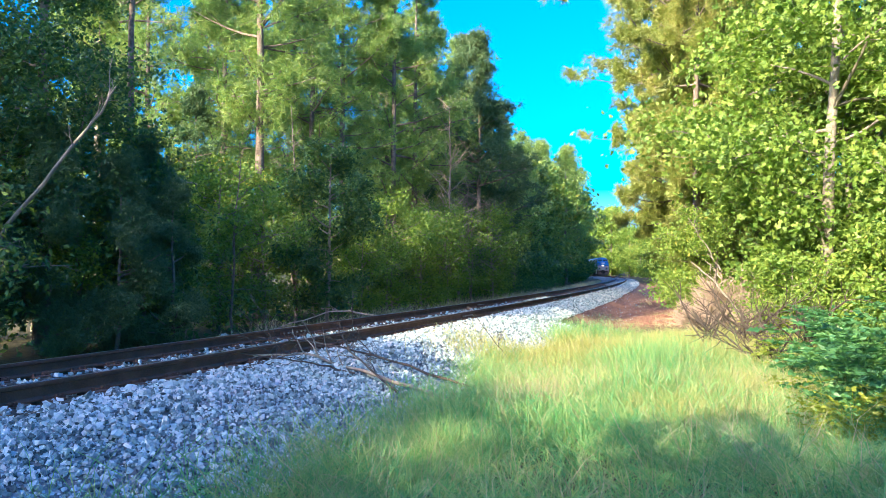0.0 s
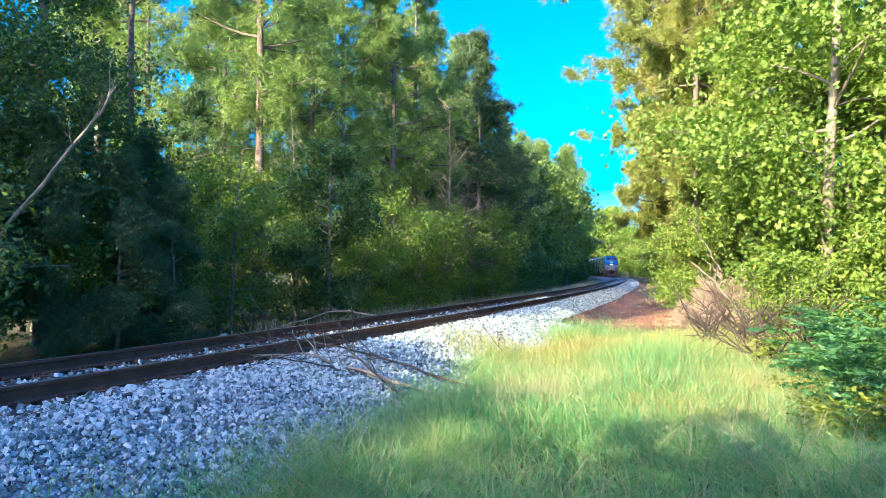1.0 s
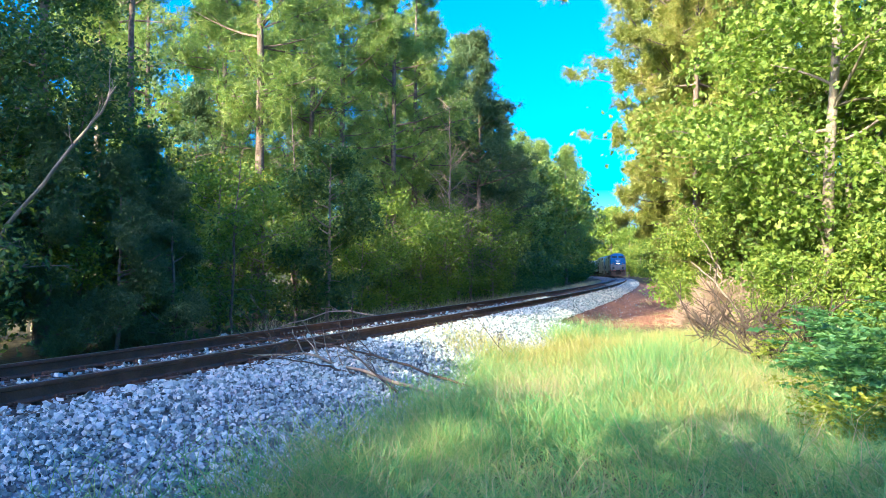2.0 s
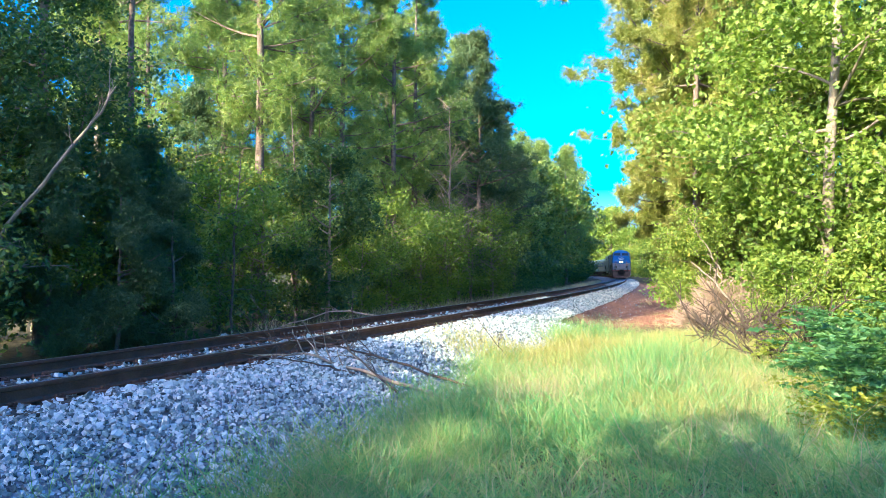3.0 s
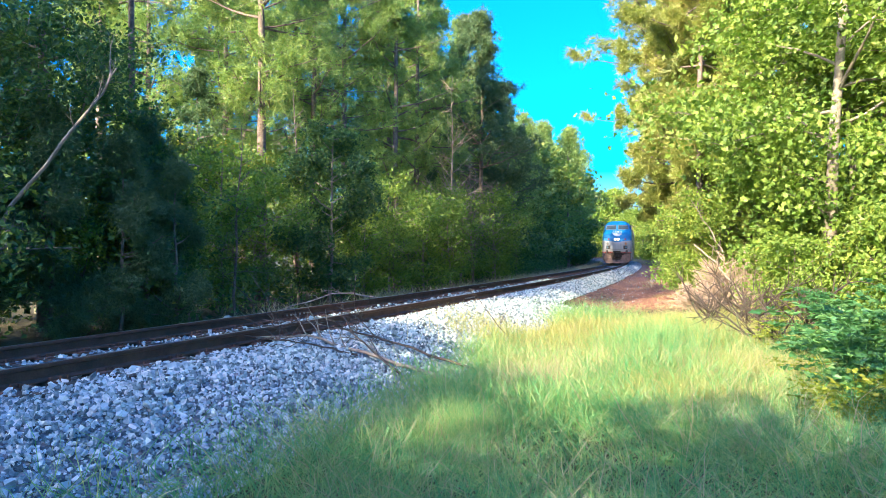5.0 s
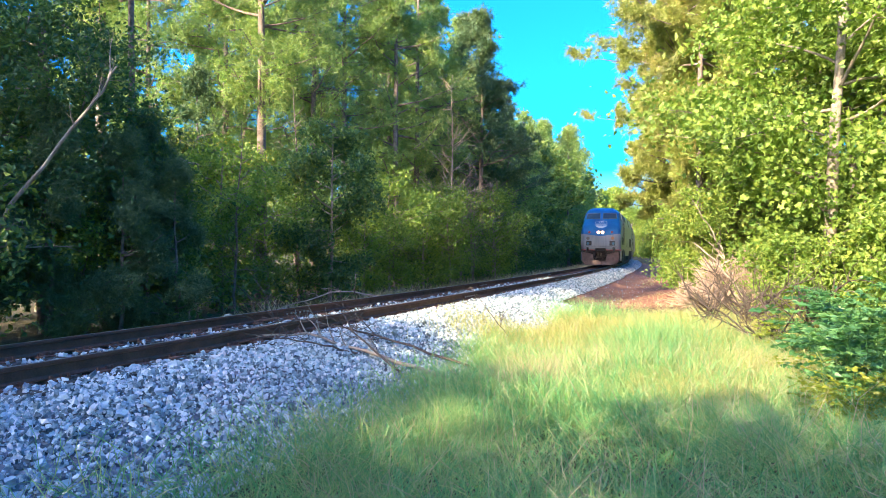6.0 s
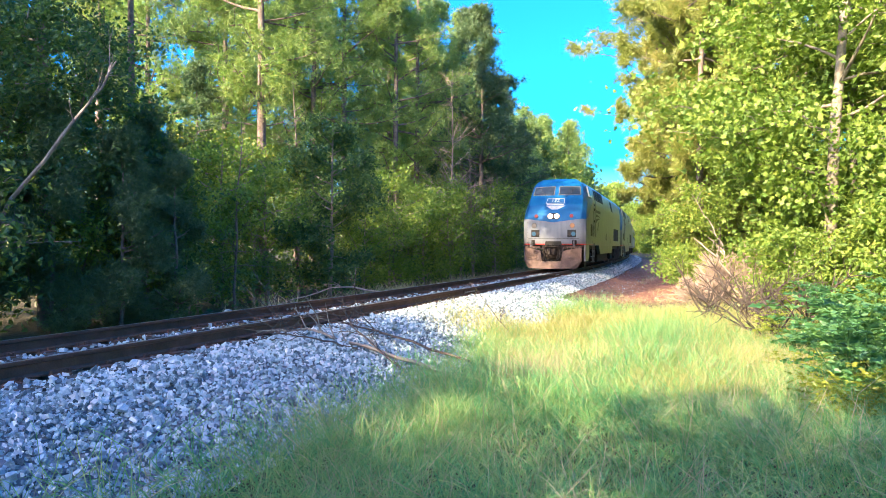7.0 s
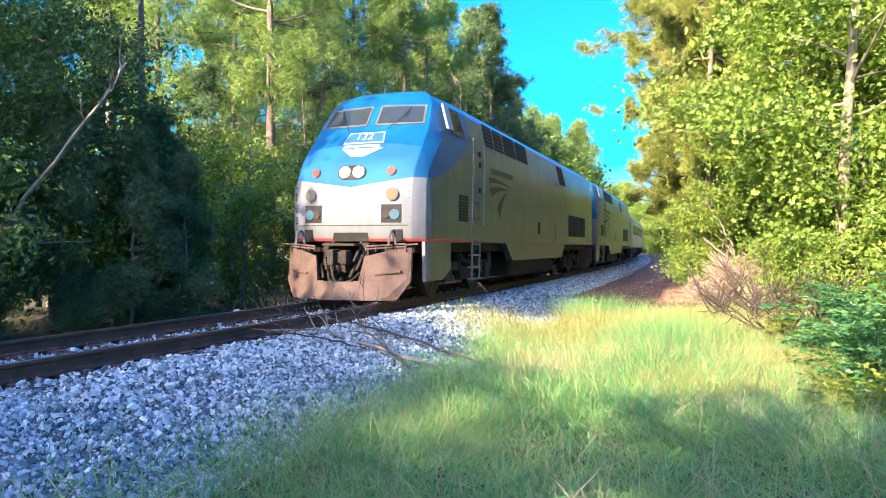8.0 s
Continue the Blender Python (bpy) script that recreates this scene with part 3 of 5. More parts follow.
def bare_tree(seed, height, spread, mat, name="bare_tree", lean=(0, 0), limbs=26, r0=0.07):
    rng = np.random.default_rng(seed)
    hs = np.linspace(-0.2, height, 9)
    wob = np.cumsum(rng.normal(0, 0.06, (9, 2)), 0)
    path = np.stack([wob[:, 0] + lean[0] * hs, wob[:, 1] + lean[1] * hs, hs], 1)
    t, side = Tubes(6), Tubes(4)
    t.add(path, r0 * (1 - 0.9 * (hs / height).clip(0, 1)) + 0.003)
    for i in range(limbs):
        zz = height * (0.25 + 0.72 * rng.uniform(0, 1))
        az = rng.uniform(0, 6.3)
        ln = spread * (1.15 - zz / height) * rng.uniform(0.6, 1.3) + 0.3
        base = np.array([np.interp(zz, hs, path[:, 0]), np.interp(zz, hs, path[:, 1]), zz])
        b = bent(rng, base, (math.cos(az), math.sin(az), rng.uniform(0.3, 1.2)), ln, 6, 0.14, 0.03)
        side.add(b, np.linspace(0.022, 0.005, 7), 4)
        for _ in range(7):
            j = rng.integers(1, 6)
            tw = bent(rng, b[j], b[j] - b[j - 1] + rng.normal(0, 0.6 * ln / 6, 3), ln * rng.uniform(0.2, 0.5), 4, 0.2)
            side.add(tw, (0.011, 0.008, 0.006, 0.005, 0.004), 3)
    root = new(name)
    under(new("trunk", t.data(name + "_trunk", mat)), root)
    under(new("bare_crown", side.data(name + "_crown", mat)), root)
    return root


def plant(ob, x, y, turn=0.0, size=1.0, tall=1.0, label="", category="tree", group="", first=False):
    z = float(ground_z(np.array([x]), np.array([y]))[0]) - 0.03
    m = pose(x, y, z, 0, 0, turn) @ Matrix.Diagonal((size, size, size * tall, 1))
    if first:
        ob.matrix_basis = m
        made = ob
    else:
        made = copy_thing(ob, m @ Matrix.Diagonal([1 / q for q in ob.scale] + [1]))
    return tagged(made, label, category, group)


class Kind:
    """One built tree, planted again and again."""

    def __init__(self, ob, label, group, category="tree"):
        self.ob, self.label, self.group, self.category, self.used = ob, label, group, category, False

    def at(self, x, y, turn=0.0, size=1.0, tall=1.0, label=""):
        made = plant(self.ob, x, y, turn, size, tall, label or self.label, self.category, self.group, not self.used)
        self.used = True
        return made


PINE_A = Kind(pine(1, 18, 6.5, 3.8, 3400, NEEDLE, count=15, width=0.028, needle=0.27), "tall pine with a bare grey-brown trunk and green needles", "pines in the woods")
PINE_B = Kind(pine(2, 16, 2.6, 3.6, 3600, NEEDLE, count=14, width=0.031, needle=0.28), "tall pine with drooping tiers of green needles", "pines in the woods")
PINE_C = Kind(pine(3, 13, 1.5, 3.3, 3600, NEEDLE_DARK_SHADE, count=12, width=0.045), "bushy dark green pine at the edge of the woods", "pines in the woods")
PINE_FAR = Kind(pine(4, 17, 3.0, 4.2, 2000, NEEDLE, count=8, width=0.09, twiggy=False, scatter=0.3, needle=0.4), "pine far back in the woods", "pines in the woods")
OAK_A = Kind(broadleaf(11, 11, 1.2, 3.2, 12000, LEAF_MID, 0.22, tight=0.4), "leafy green tree in the woods beyond the track", "leafy trees in the woods")
OAK_B = Kind(broadleaf(12, 8.5, 0.6, 2.7, 24000, LEAF_DARK_SHADE, 0.105, tight=0.36), "dark leafy tree at the edge of the woods, shade partly in its leaf colour", "leafy trees in the woods")
OAK_FAR = Kind(broadleaf(17, 10, 0.8, 3.1, 6500, LEAF_MID, 0.36, tight=0.5, twigs=0.12), "leafy tree deep in the woods, some set out of view for shade", "leafy trees in the woods")
HOLLY = Kind(broadleaf(13, 5.5, 0.2, 2.0, 15000, LEAF_DARK_SHADE, 0.12, tight=0.24), "dense dark evergreen tree beside the track", "leafy trees in the woods")
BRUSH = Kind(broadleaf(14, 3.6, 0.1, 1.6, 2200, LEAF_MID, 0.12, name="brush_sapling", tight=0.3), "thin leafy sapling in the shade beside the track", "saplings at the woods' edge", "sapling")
# darker copies of the sapling: woods shade put into the leaf colour
BRUSH_SHADE = Kind(broadleaf(15, 4.4, 0.1, 1.7, 4500, LEAF_DARK_SHADE, 0.14, name="brush_sapling", tight=0.32), "leafy sapling beside the track, woods shade put into its dark leaves", "saplings at the woods' edge", "sapling")
BRUSH_FAR = Kind(broadleaf(16, 4.2, 0.1, 1.9, 1700, LEAF_DARK_SHADE, 0.31, name="brush_sapling", tight=0.36, twigs=0.3), "leafy sapling along the far woods' edge, shade partly in its dark leaves", "saplings at the woods' edge", "sapling")

# bright copy of the sapling: the sunlit tone is in its leaf colour
BRUSH_SUN = Kind(broadleaf(18, 4.4, 0.2, 1.7, 5500, LEAF_GUM, 0.12, name="brush_sapling", tight=0.3), "sapling at the woods' edge, sunlight put into its yellow-green leaves", "saplings at the woods' edge", "sapling")


# high crown above the view, added only to block sun from the bank
PINE_SHADE = Kind(pine(5, 15, 7.6, 3.0, 2600, NEEDLE, count=13, width=0.03, radius=0.09, needle=0.27), "slender pine kept out of sight, its high crown added to shade the bank", "pines in the woods")
CEDAR = Kind(pine(19, 4.2, 0.15, 1.5, 7000, NEEDLE_DARK_SHADE, count=9, width=0.014, scatter=0.12, needle=0.13), "dense dark feathery cedar in the shade beside the track", "cedars at the woods' edge")
SLIM = Kind(bare_tree(20, 5.0, 0.9, PALE_BARK, "slim_sapling", limbs=16, r0=0.035), "slim bare grey sapling in the shade of the woods", "bare saplings", "sapling")
SLIM_TALL = Kind(bare_tree(22, 9.0, 1.2, BARK, "slim_sapling", limbs=18, r0=0.075), "slim dark trunk with thin bare side branches", "bare saplings", "sapling")


def woods_beyond_track():
    r = random.Random(21)
    # trees that stand out one by one, plus two hidden high pines shading the bank
    for k, x, y, turn, size in ((PINE_A, -6.4, 24, 20, 1.05), (PINE_A, -4.6, 32, 140, 1.0), (PINE_B, -5.9, 30.5, 75, 1.1), (PINE_A, -11.9, 24, 250, 1.15),
                                (PINE_A, -12.9, 30, 300, 0.95), (PINE_B, -1.6, 37, 10, 1.15), (PINE_B, -3.2, 41, 190, 1.25), (PINE_C, 1.6, 48, 30, 1.4),
                                (PINE_C, 4.4, 54, 200, 1.15), (PINE_B, -0.9, 44, 100, 1.15), (HOLLY, -3.7, 21.6, 40, 1.05), (OAK_B, -9.4, 13.2, 0, 1.05),
                                (OAK_B, -8.3, 17.4, 200, 0.45), (OAK_A, -9.2, 22, 30, 0.55), (PINE_B, -9.0, 28, 60, 1.0), (PINE_B, -7.6, 36, 260, 1.15), (PINE_B, -10.5, 36, 20, 1.1), (PINE_B, -8.4, 45, 100, 1.25), (PINE_FAR, -5, 50, 0, 1.15), (PINE_FAR, -14, 42, 90, 1.1), (PINE_FAR, -2, 57, 200, 1.2), (PINE_FAR, -17, 36, 30, 1.1), (PINE_B, 0.8, 52, 30, 1.2),
                                (PINE_FAR, 9.5, 78, 0, 0.95), (PINE_FAR, 12.6, 88, 50, 1.1), (PINE_FAR, 16.4, 92, 200, 1.1), (PINE_FAR, 18.5, 104, 20, 1.15), (PINE_FAR, 18.5, 116, 120, 1.2), (PINE_FAR, 14.5, 82, 310, 1.0), (PINE_B, -2.4, 33.0, 120, 1.1), (PINE_C, 2.2, 43.5, 150, 1.3), (PINE_FAR, 6.6, 66, 60, 0.85), (PINE_FAR, 8.0, 70, 100, 0.95), (PINE_FAR, 11.2, 80, 170, 1.0), (OAK_FAR, 13.4, 86, 40, 1.5), (OAK_FAR, 9.6, 74, 250, 1.4), (OAK_FAR, 18.0, 100, 10, 1.6), (PINE_SHADE, -8.1, 13.9, 100, 1.15), (PINE_SHADE, -7.5, 16.6, 200, 1.15), (OAK_A, -6.9, 22.8, 140, 0.5), (CEDAR, -7.5, 13.2, 0, 1.05), (CEDAR, -6.4, 13.7, 120, 0.95), (CEDAR, -5.6, 14.6, 240, 0.85), (CEDAR, -8.3, 12.6, 200, 0.8), (CEDAR, -6.7, 15.4, 60, 1.1), (OAK_FAR, 11, 84, 0, 1.35), (OAK_FAR, 15.5, 98, 90, 1.7), (OAK_FAR, 17, 112, 180, 1.9), (OAK_FAR, 8.2, 72, 30, 1.1), (OAK_FAR, 22, 134, 60, 2.1), (OAK_FAR, 27, 160, 20, 2.2), (OAK_FAR, 19.5, 122, 300, 2.0), (OAK_B, -8.2, 14.2, 60, 1.05), (OAK_B, -10.8, 15.6, 10, 0.8)):
        k.at(x, y, turn, size)
    for x, y, turn, size in ((-6.3, 19.2, 0, 1.1), (-5.3, 20.6, 90, 0.95), (-2.2, 26.6, 40, 1.1), (-0.9, 29.6, 200, 1.0), (0.2, 31.6, 120, 1.1), (-7.2, 16.8, 300, 0.8), (-2.9, 24.6, 10, 0.8), (2.6, 37, 80, 1.2)):
        BRUSH_SUN.at(x, y, turn, size)
    # the edge of the woods
    for s in np.arange(5, 46, 1.8):
        x, y, _ = track(s + r.uniform(-0.7, 0.7), -r.uniform(4.6, 6.4))
        if abs(x + 3.75) < 2.2 and abs(y - 22) < 2.0:
            continue
        k = r.choice((BRUSH, BRUSH, BRUSH_SHADE, BRUSH_SUN))
        k.at(x, y, r.uniform(0, 360), r.uniform(0.6, 1.05))
    for s in np.arange(15.5, 48, 1.6):
        x, y, _ = track(s + r.uniform(-0.7, 0.7), -r.uniform(4.3, 6.2))
        r.choice((SLIM, SLIM, SLIM, SLIM_TALL)).at(x, y, r.uniform(0, 360), r.uniform(0.5, 0.8))
    for s in np.concatenate([np.arange(-34, 5, 2.6), np.arange(46, 170, 3.4)]):
        x, y, _ = track(s + r.uniform(-0.7, 0.7), -r.uniform(4.6, 6.6) - (1.4 if s > 40 else 0))
        (BRUSH_SHADE if -3 < s < 6 else BRUSH_FAR).at(x, y, r.uniform(0, 360), r.uniform(0.85, 1.3))
    # the woods behind it
    for s in np.arange(7, 46, 7.5):
        x, y, _ = track(s + r.uniform(-1.2, 1.2), -r.uniform(6.8, 10.5))
        k = r.choice((OAK_B, OAK_A, PINE_C, OAK_B))
        k.at(x, y, r.uniform(0, 360), r.uniform(0.42, 0.6))
    for s in np.arange(46, 190, 4.2):
        x, y, _ = track(s + r.uniform(-1.2, 1.2), -r.uniform(9.5, 14))
        r.choice((OAK_FAR, OAK_FAR, PINE_FAR)).at(x, y, r.uniform(0, 360), r.uniform(0.8, 1.15))
    for s in np.arange(50, 90, 5):
        x, y, _ = track(s + r.uniform(-1.5, 1.5), -r.uniform(13, 20))
        r.choice((PINE_FAR, OAK_FAR, PINE_FAR)).at(x, y, r.uniform(0, 360), r.uniform(0.85, 1.1))
    # taller unseen trees beside and behind the viewer, added to shade the bank
    for s in np.arange(-36, -19, 3.0):
        x, y, _ = track(s + r.uniform(-0.6, 0.6), -r.uniform(5.0, 7.0))
        OAK_FAR.at(x, y, r.uniform(0, 360), r.uniform(1.5, 2.0))
    for s, size in ((-15.5, 1.3), (-13.2, 0.95), (-11.4, 1.25), (-9.6, 0.9), (-7.8, 1.0), (-6.0, 1.0), (-4.2, 1.0), (-2.4, 0.9), (-0.8, 0.8), (1.0, 0.75)):
        x, y, _ = track(s, -5.4)
        OAK_FAR.at(x, y, s * 50, size)
    # stretched tree out of view, added to shade the bank farther along
    OAK_FAR.at(-14.6, 5.2, 70, 0.8, 2.2)
    # unseen verge trees behind the viewer, added to dapple the near grass
    for x, y, turn, size in ((-5.8, -6.2, 40, 1.0), (-3.6, -8.6, 160, 1.15), (-1.0, -10.5, 250, 1.2)):
        OAK_FAR.at(x, y, turn, size)


woods_beyond_track()


def far_woods(name, seed, n, s_range, d_range, top, mat, label, size=0.5):
    """The depth of the woods: clumps of leaves with a broken top line."""
    g = np.random.default_rng(seed)
    s, d = g.uniform(*s_range, n), g.uniform(*d_range, n)
    x, y, _ = track(s, d)
    crest = top * (0.72 + 0.28 * bumps(x * 0.45, y * 0.45)) * (0.8 + 0.2 * np.sin(s * 0.7))
    z = ground_z(x, y) + crest * g.uniform(0, 1, n) ** 0.8
    tagged(new(name, leaf_mesh(name, g, np.stack([x, y, z], 1), size, mat)), label, "woods", kind="stuff")


far_woods("far_woods", 55, 9000, (-5, 60), (-40, -24), 7, LEAF_MID, "low sunlit woods behind the first trees", 0.5)
far_woods("far_woods", 51, 24000, (50, 200), (-34, -15), 14, LEAF_MID, "deep green woods behind the first trees beyond the track")
far_woods("far_woods", 52, 30000, (24, 230), (17, 38), 11, LEAF_GUM, "sunlit green woods behind the clay verge", 0.5)
far_woods("far_woods", 53, 9000, (-60, 20), (16, 34), 9, LEAF_MID, "green woods behind the viewer", 0.6)
far_woods("far_woods", 54, 16000, (215, 330), (4, 50), 26, LEAF_MID, "distant woods that close the view along the track", 0.9)
far_woods("far_woods", 56, 12000, (185, 270), (-26, -5), 22, LEAF_MID, "distant woods on the inside of the bend", 1.2)
# low brush in the dark leaf colour, which holds part of its shade
far_woods("underbrush", 57, 14000, (2, 70), (-9.5, -4.3), 2.0, LEAF_DARK_SHADE, "tangled underbrush along the edge of the woods, shade partly in its dark colour", 0.16)
# ---- the sunny side: gum, pines, bushes ----
GUM = broadleaf(31, 12.5, 0.3, 3.1, 30000, LEAF_GUM, 0.132, star=True, name="sweetgum_tree", tight=0.44, trunk_r=0.15, lean=(0.015, 0.0))
plant(GUM, 8.2, 15.0, 0, 1, 1, "tall sweetgum with pale trunk and star-shaped sunlit leaves", "tree", first=True)
PINE_R = Kind(pine(32, 17, 1.8, 5.0, 7000, NEEDLE_WARM, count=14, width=0.028, scatter=0.1, needle=0.31), "sunlit pine with yellow-green needles leaning over the verge", "pines on the sunny side")
PINE_R.at(10.8, 25.0, 0, 1.0)
PINE_R.at(12.4, 31.0, 70, 1.05)
PINE_R.at(9.1, 22.4, 130, 0.45)
PINE_R.at(11.5, 28.6, 200, 1.4)
PINE_E = Kind(pine(36, 15, 4.3, 4.4, 11000, NEEDLE_WARM, count=14, width=0.026, scatter=0.1, needle=0.28), "sunlit pine whose long boughs hang out over the clay", "pines on the sunny side")
PINE_E.at(8.4, 23.0, 40, 0.95)
PINE_E.at(9.5, 27.0, 200, 1.1)
PINE_E.at(11.6, 35.5, 190, 1.05)
PINE_R.at(15.0, 38, 140, 1.25)
PINE_R.at(18.0, 46, 250, 1.25)
OAK_R = Kind(broadleaf(33, 10, 0.3, 3.2, 13000, LEAF_GUM, 0.21, tight=0.4), "sunlit leafy tree beside the clay verge", "leafy trees on the sunny side")
OAK_R.at(13.5, 19.5, 0, 1.1)
OAK_R.at(11.6, 13.0, 70, 0.9)
OAK_R.at(10.4, 17.8, 150, 1.05)
OAK_R.at(16.5, 27, 200, 1.2)
OAK_R.at(8.6, 21.8, 20, 0.5)
OAK_S = Kind(broadleaf(34, 10, 0.3, 3.2, 7000, LEAF_GUM, 0.34, tight=0.45, twigs=0.3), "sunlit leafy tree farther along the verge", "leafy trees on the sunny side")
for i, (x, y) in enumerate(((17.5, 42), (21.5, 50), (24, 58), (28, 67), (33, 78), (36, 92), (41, 106), (45, 122), (48, 140), (53, 158), (57, 178), (60, 196), (40, 70), (50, 100), (60, 130), (24, 38), (19, 24), (15, 9), (13, 5), (27.6, 74), (31, 88), (34.2, 100), (36.5, 112), (39.5, 124), (43, 140), (46, 156), (49, 172), (51, 190), (49, 204), (52, 214), (46.5, 226), (51, 238), (46, 252))):
    OAK_S.at(x, y, i * 77, 0.8 + 0.35 * ((i * 7) % 5) / 4 + (0.3 if y > 90 else 0) + (0.9 if y > 195 else 0))
BUSH = Kind(broadleaf(35, 2.6, 0.05, 1.3, 4200, LEAF_GUM, 0.12, name="bush", tight=0.26), "sunlit leafy bush at the foot of the trees", "bushes on the verge", "bush")
for x, y, turn, size in ((9.2, 25.6, 0, 1.1), (8.9, 22.6, 160, 0.9), (8.8, 24.0, 80, 1.2), (9.9, 26.8, 50, 1.3), (11.0, 29.2, 100, 1.3), (7.0, 14.0, 0, 0.75), (8.4, 13.0, 90, 1.0), (9.4, 11.6, 200, 1.0), (8.3, 10.6, 30, 0.75), (10.0, 16.5, 70, 1.1), (9.2, 18.5, 300, 1.0), (10.4, 21.5, 120, 1.0),
                         (11.8, 24.5, 250, 1.0), (6.8, 9.0, 140, 0.62), (13.6, 30, 10, 1.0), (15.8, 36, 60, 1.0), (7.3, 7.6, 240, 0.7), (18.5, 44, 190, 1.1)):
    BUSH.at(x, y, turn, size)
# ---- weeds, dead wood and small things ----
def weed(seed, height, stems, mat, name="weed", leaf=0.1, pairs=7, fronds=7):
    """A leafy weed: stems with fronds, each with pairs of narrow leaves."""
    g = np.random.default_rng(seed)
    root = new(name)
    t = Tubes(4)
    at, ways = [], []
    for _ in range(stems):
        az = g.uniform(0, 6.3)
        st = bent(g, (g.normal(0, 0.12), g.normal(0, 0.12), -0.03), (0.35 * math.cos(az), 0.35 * math.sin(az), 1), height * g.uniform(0.6, 1.1), 6, 0.08)
        t.add(st, np.linspace(0.008, 0.003, 7), 4)
        for _ in range(fronds):
            j = g.integers(2, 7)
            fa = g.uniform(0, 6.3)
            fr = bent(g, st[j], (math.cos(fa), math.sin(fa), g.uniform(-0.1, 0.6)), height * g.uniform(0.2, 0.4), 4, 0.12, -0.05)
            t.add(fr, (0.004, 0.003, 0.003, 0.002, 0.002), 3)
            for k in range(pairs):
                q = (k + 0.5) / pairs * 4
                a = min(int(q), 3)
                p = fr[a] + (fr[a + 1] - fr[a]) * (q - a)
                d = unit(fr[a + 1] - fr[a])
                s = unit(np.cross(d, (0, 0, 1)))
                for sg in (-1, 1):
                    w = unit(d * 0.5 + s * sg + g.normal(0, 0.15, 3))
                    at.append(p + w * leaf * 0.5)
                    ways.append(w)
    under(new("stalk", t.data(name + "_stems", mat)), root)
    under(new("foliage", leaf_mesh(name + "_leaves", g, np.array(at), leaf, mat, 0.7, False, np.array(ways))), root)
    return root


WEED_A = Kind(weed(61, 1.15, 9, WEED), "lush green weed with feathery leaves on the verge", "weeds on the verge", "weed")
WEED_B = Kind(weed(62, 0.8, 7, VINE, leaf=0.075, pairs=5), "yellow-green climbing weed among the grass", "weeds on the verge", "weed")
for x, y, turn, size in ((4.35, 7.4, 0, 1.0), (4.9, 7.9, 90, 1.05), (4.75, 7.0, 200, 0.95), (5.3, 8.6, 40, 1.1), (5.7, 7.6, 150, 1.1), (5.0, 9.4, 300, 0.8), (5.9, 9.9, 20, 1.0), (6.4, 11.2, 70, 1.0),
                         (4.1, 6.6, 250, 0.75), (4.5, 6.1, 110, 0.8), (4.2, 5.6, 20, 0.7), (6.6, 8.2, 60, 1.2), (7.1, 12.4, 10, 0.9), (5.2, 6.4, 330, 0.9)):
    WEED_A.at(x, y, turn, size)
for x, y, turn, size in ((3.5, 6.1, 0, 0.7), (3.75, 6.5, 160, 0.8), (4.2, 8.2, 30, 0.6), (5.0, 10.6, 100, 0.9), (6.2, 12.8, 250, 1.0), (3.9, 5.6, 300, 0.8)):
    WEED_B.at(x, y, turn, size)


def branchy(name, seed, path, r0, twigs, reach, mat, label, category, lift=0.3, grounded=False):
    """A fallen or leaning branch along a path, with side twigs."""
    g = np.random.default_rng(seed)
    t = Tubes(7)
    p = np.array(path, float)
    if grounded:
        p[:, 2] += ground_z(p[:, 0], p[:, 1])
    fine = np.stack([np.interp(np.linspace(0, len(p) - 1, 14), np.arange(len(p)), p[:, k]) for k in range(3)], 1)
    fine[1:-1] += g.normal(0, r0 * 0.6, (12, 3))
    t.add(fine, np.linspace(r0, r0 * 0.3, 14))
    for _ in range(twigs):
        j = g.integers(3, 13)
        d = fine[j] - fine[j - 1]
        w = unit(unit(d) * 0.8 + g.normal(0, 0.6, 3) + (0, 0, lift))
        b = bent(g, fine[j], w, reach * g.uniform(0.4, 1.2), 6, 0.16)
        t.add(b, np.linspace(r0 * 0.35, 0.004, 7), 5)
        for _ in range(3):
            k = g.integers(2, 6)
            c = bent(g, b[k], b[k] - b[k - 1] + g.normal(0, 0.08, 3), reach * g.uniform(0.15, 0.4), 4, 0.2)
            t.add(c, (0.006, 0.005, 0.004, 0.003, 0.002), 3)
    return tagged(new(name, t.data(name, mat)), label, category)


TWIG = surface("dark_twig_bark", (0.03, 0.022, 0.018), (0.12, 0.09, 0.07), 9, 0.9, 0, 0.4, 50, 0.006)
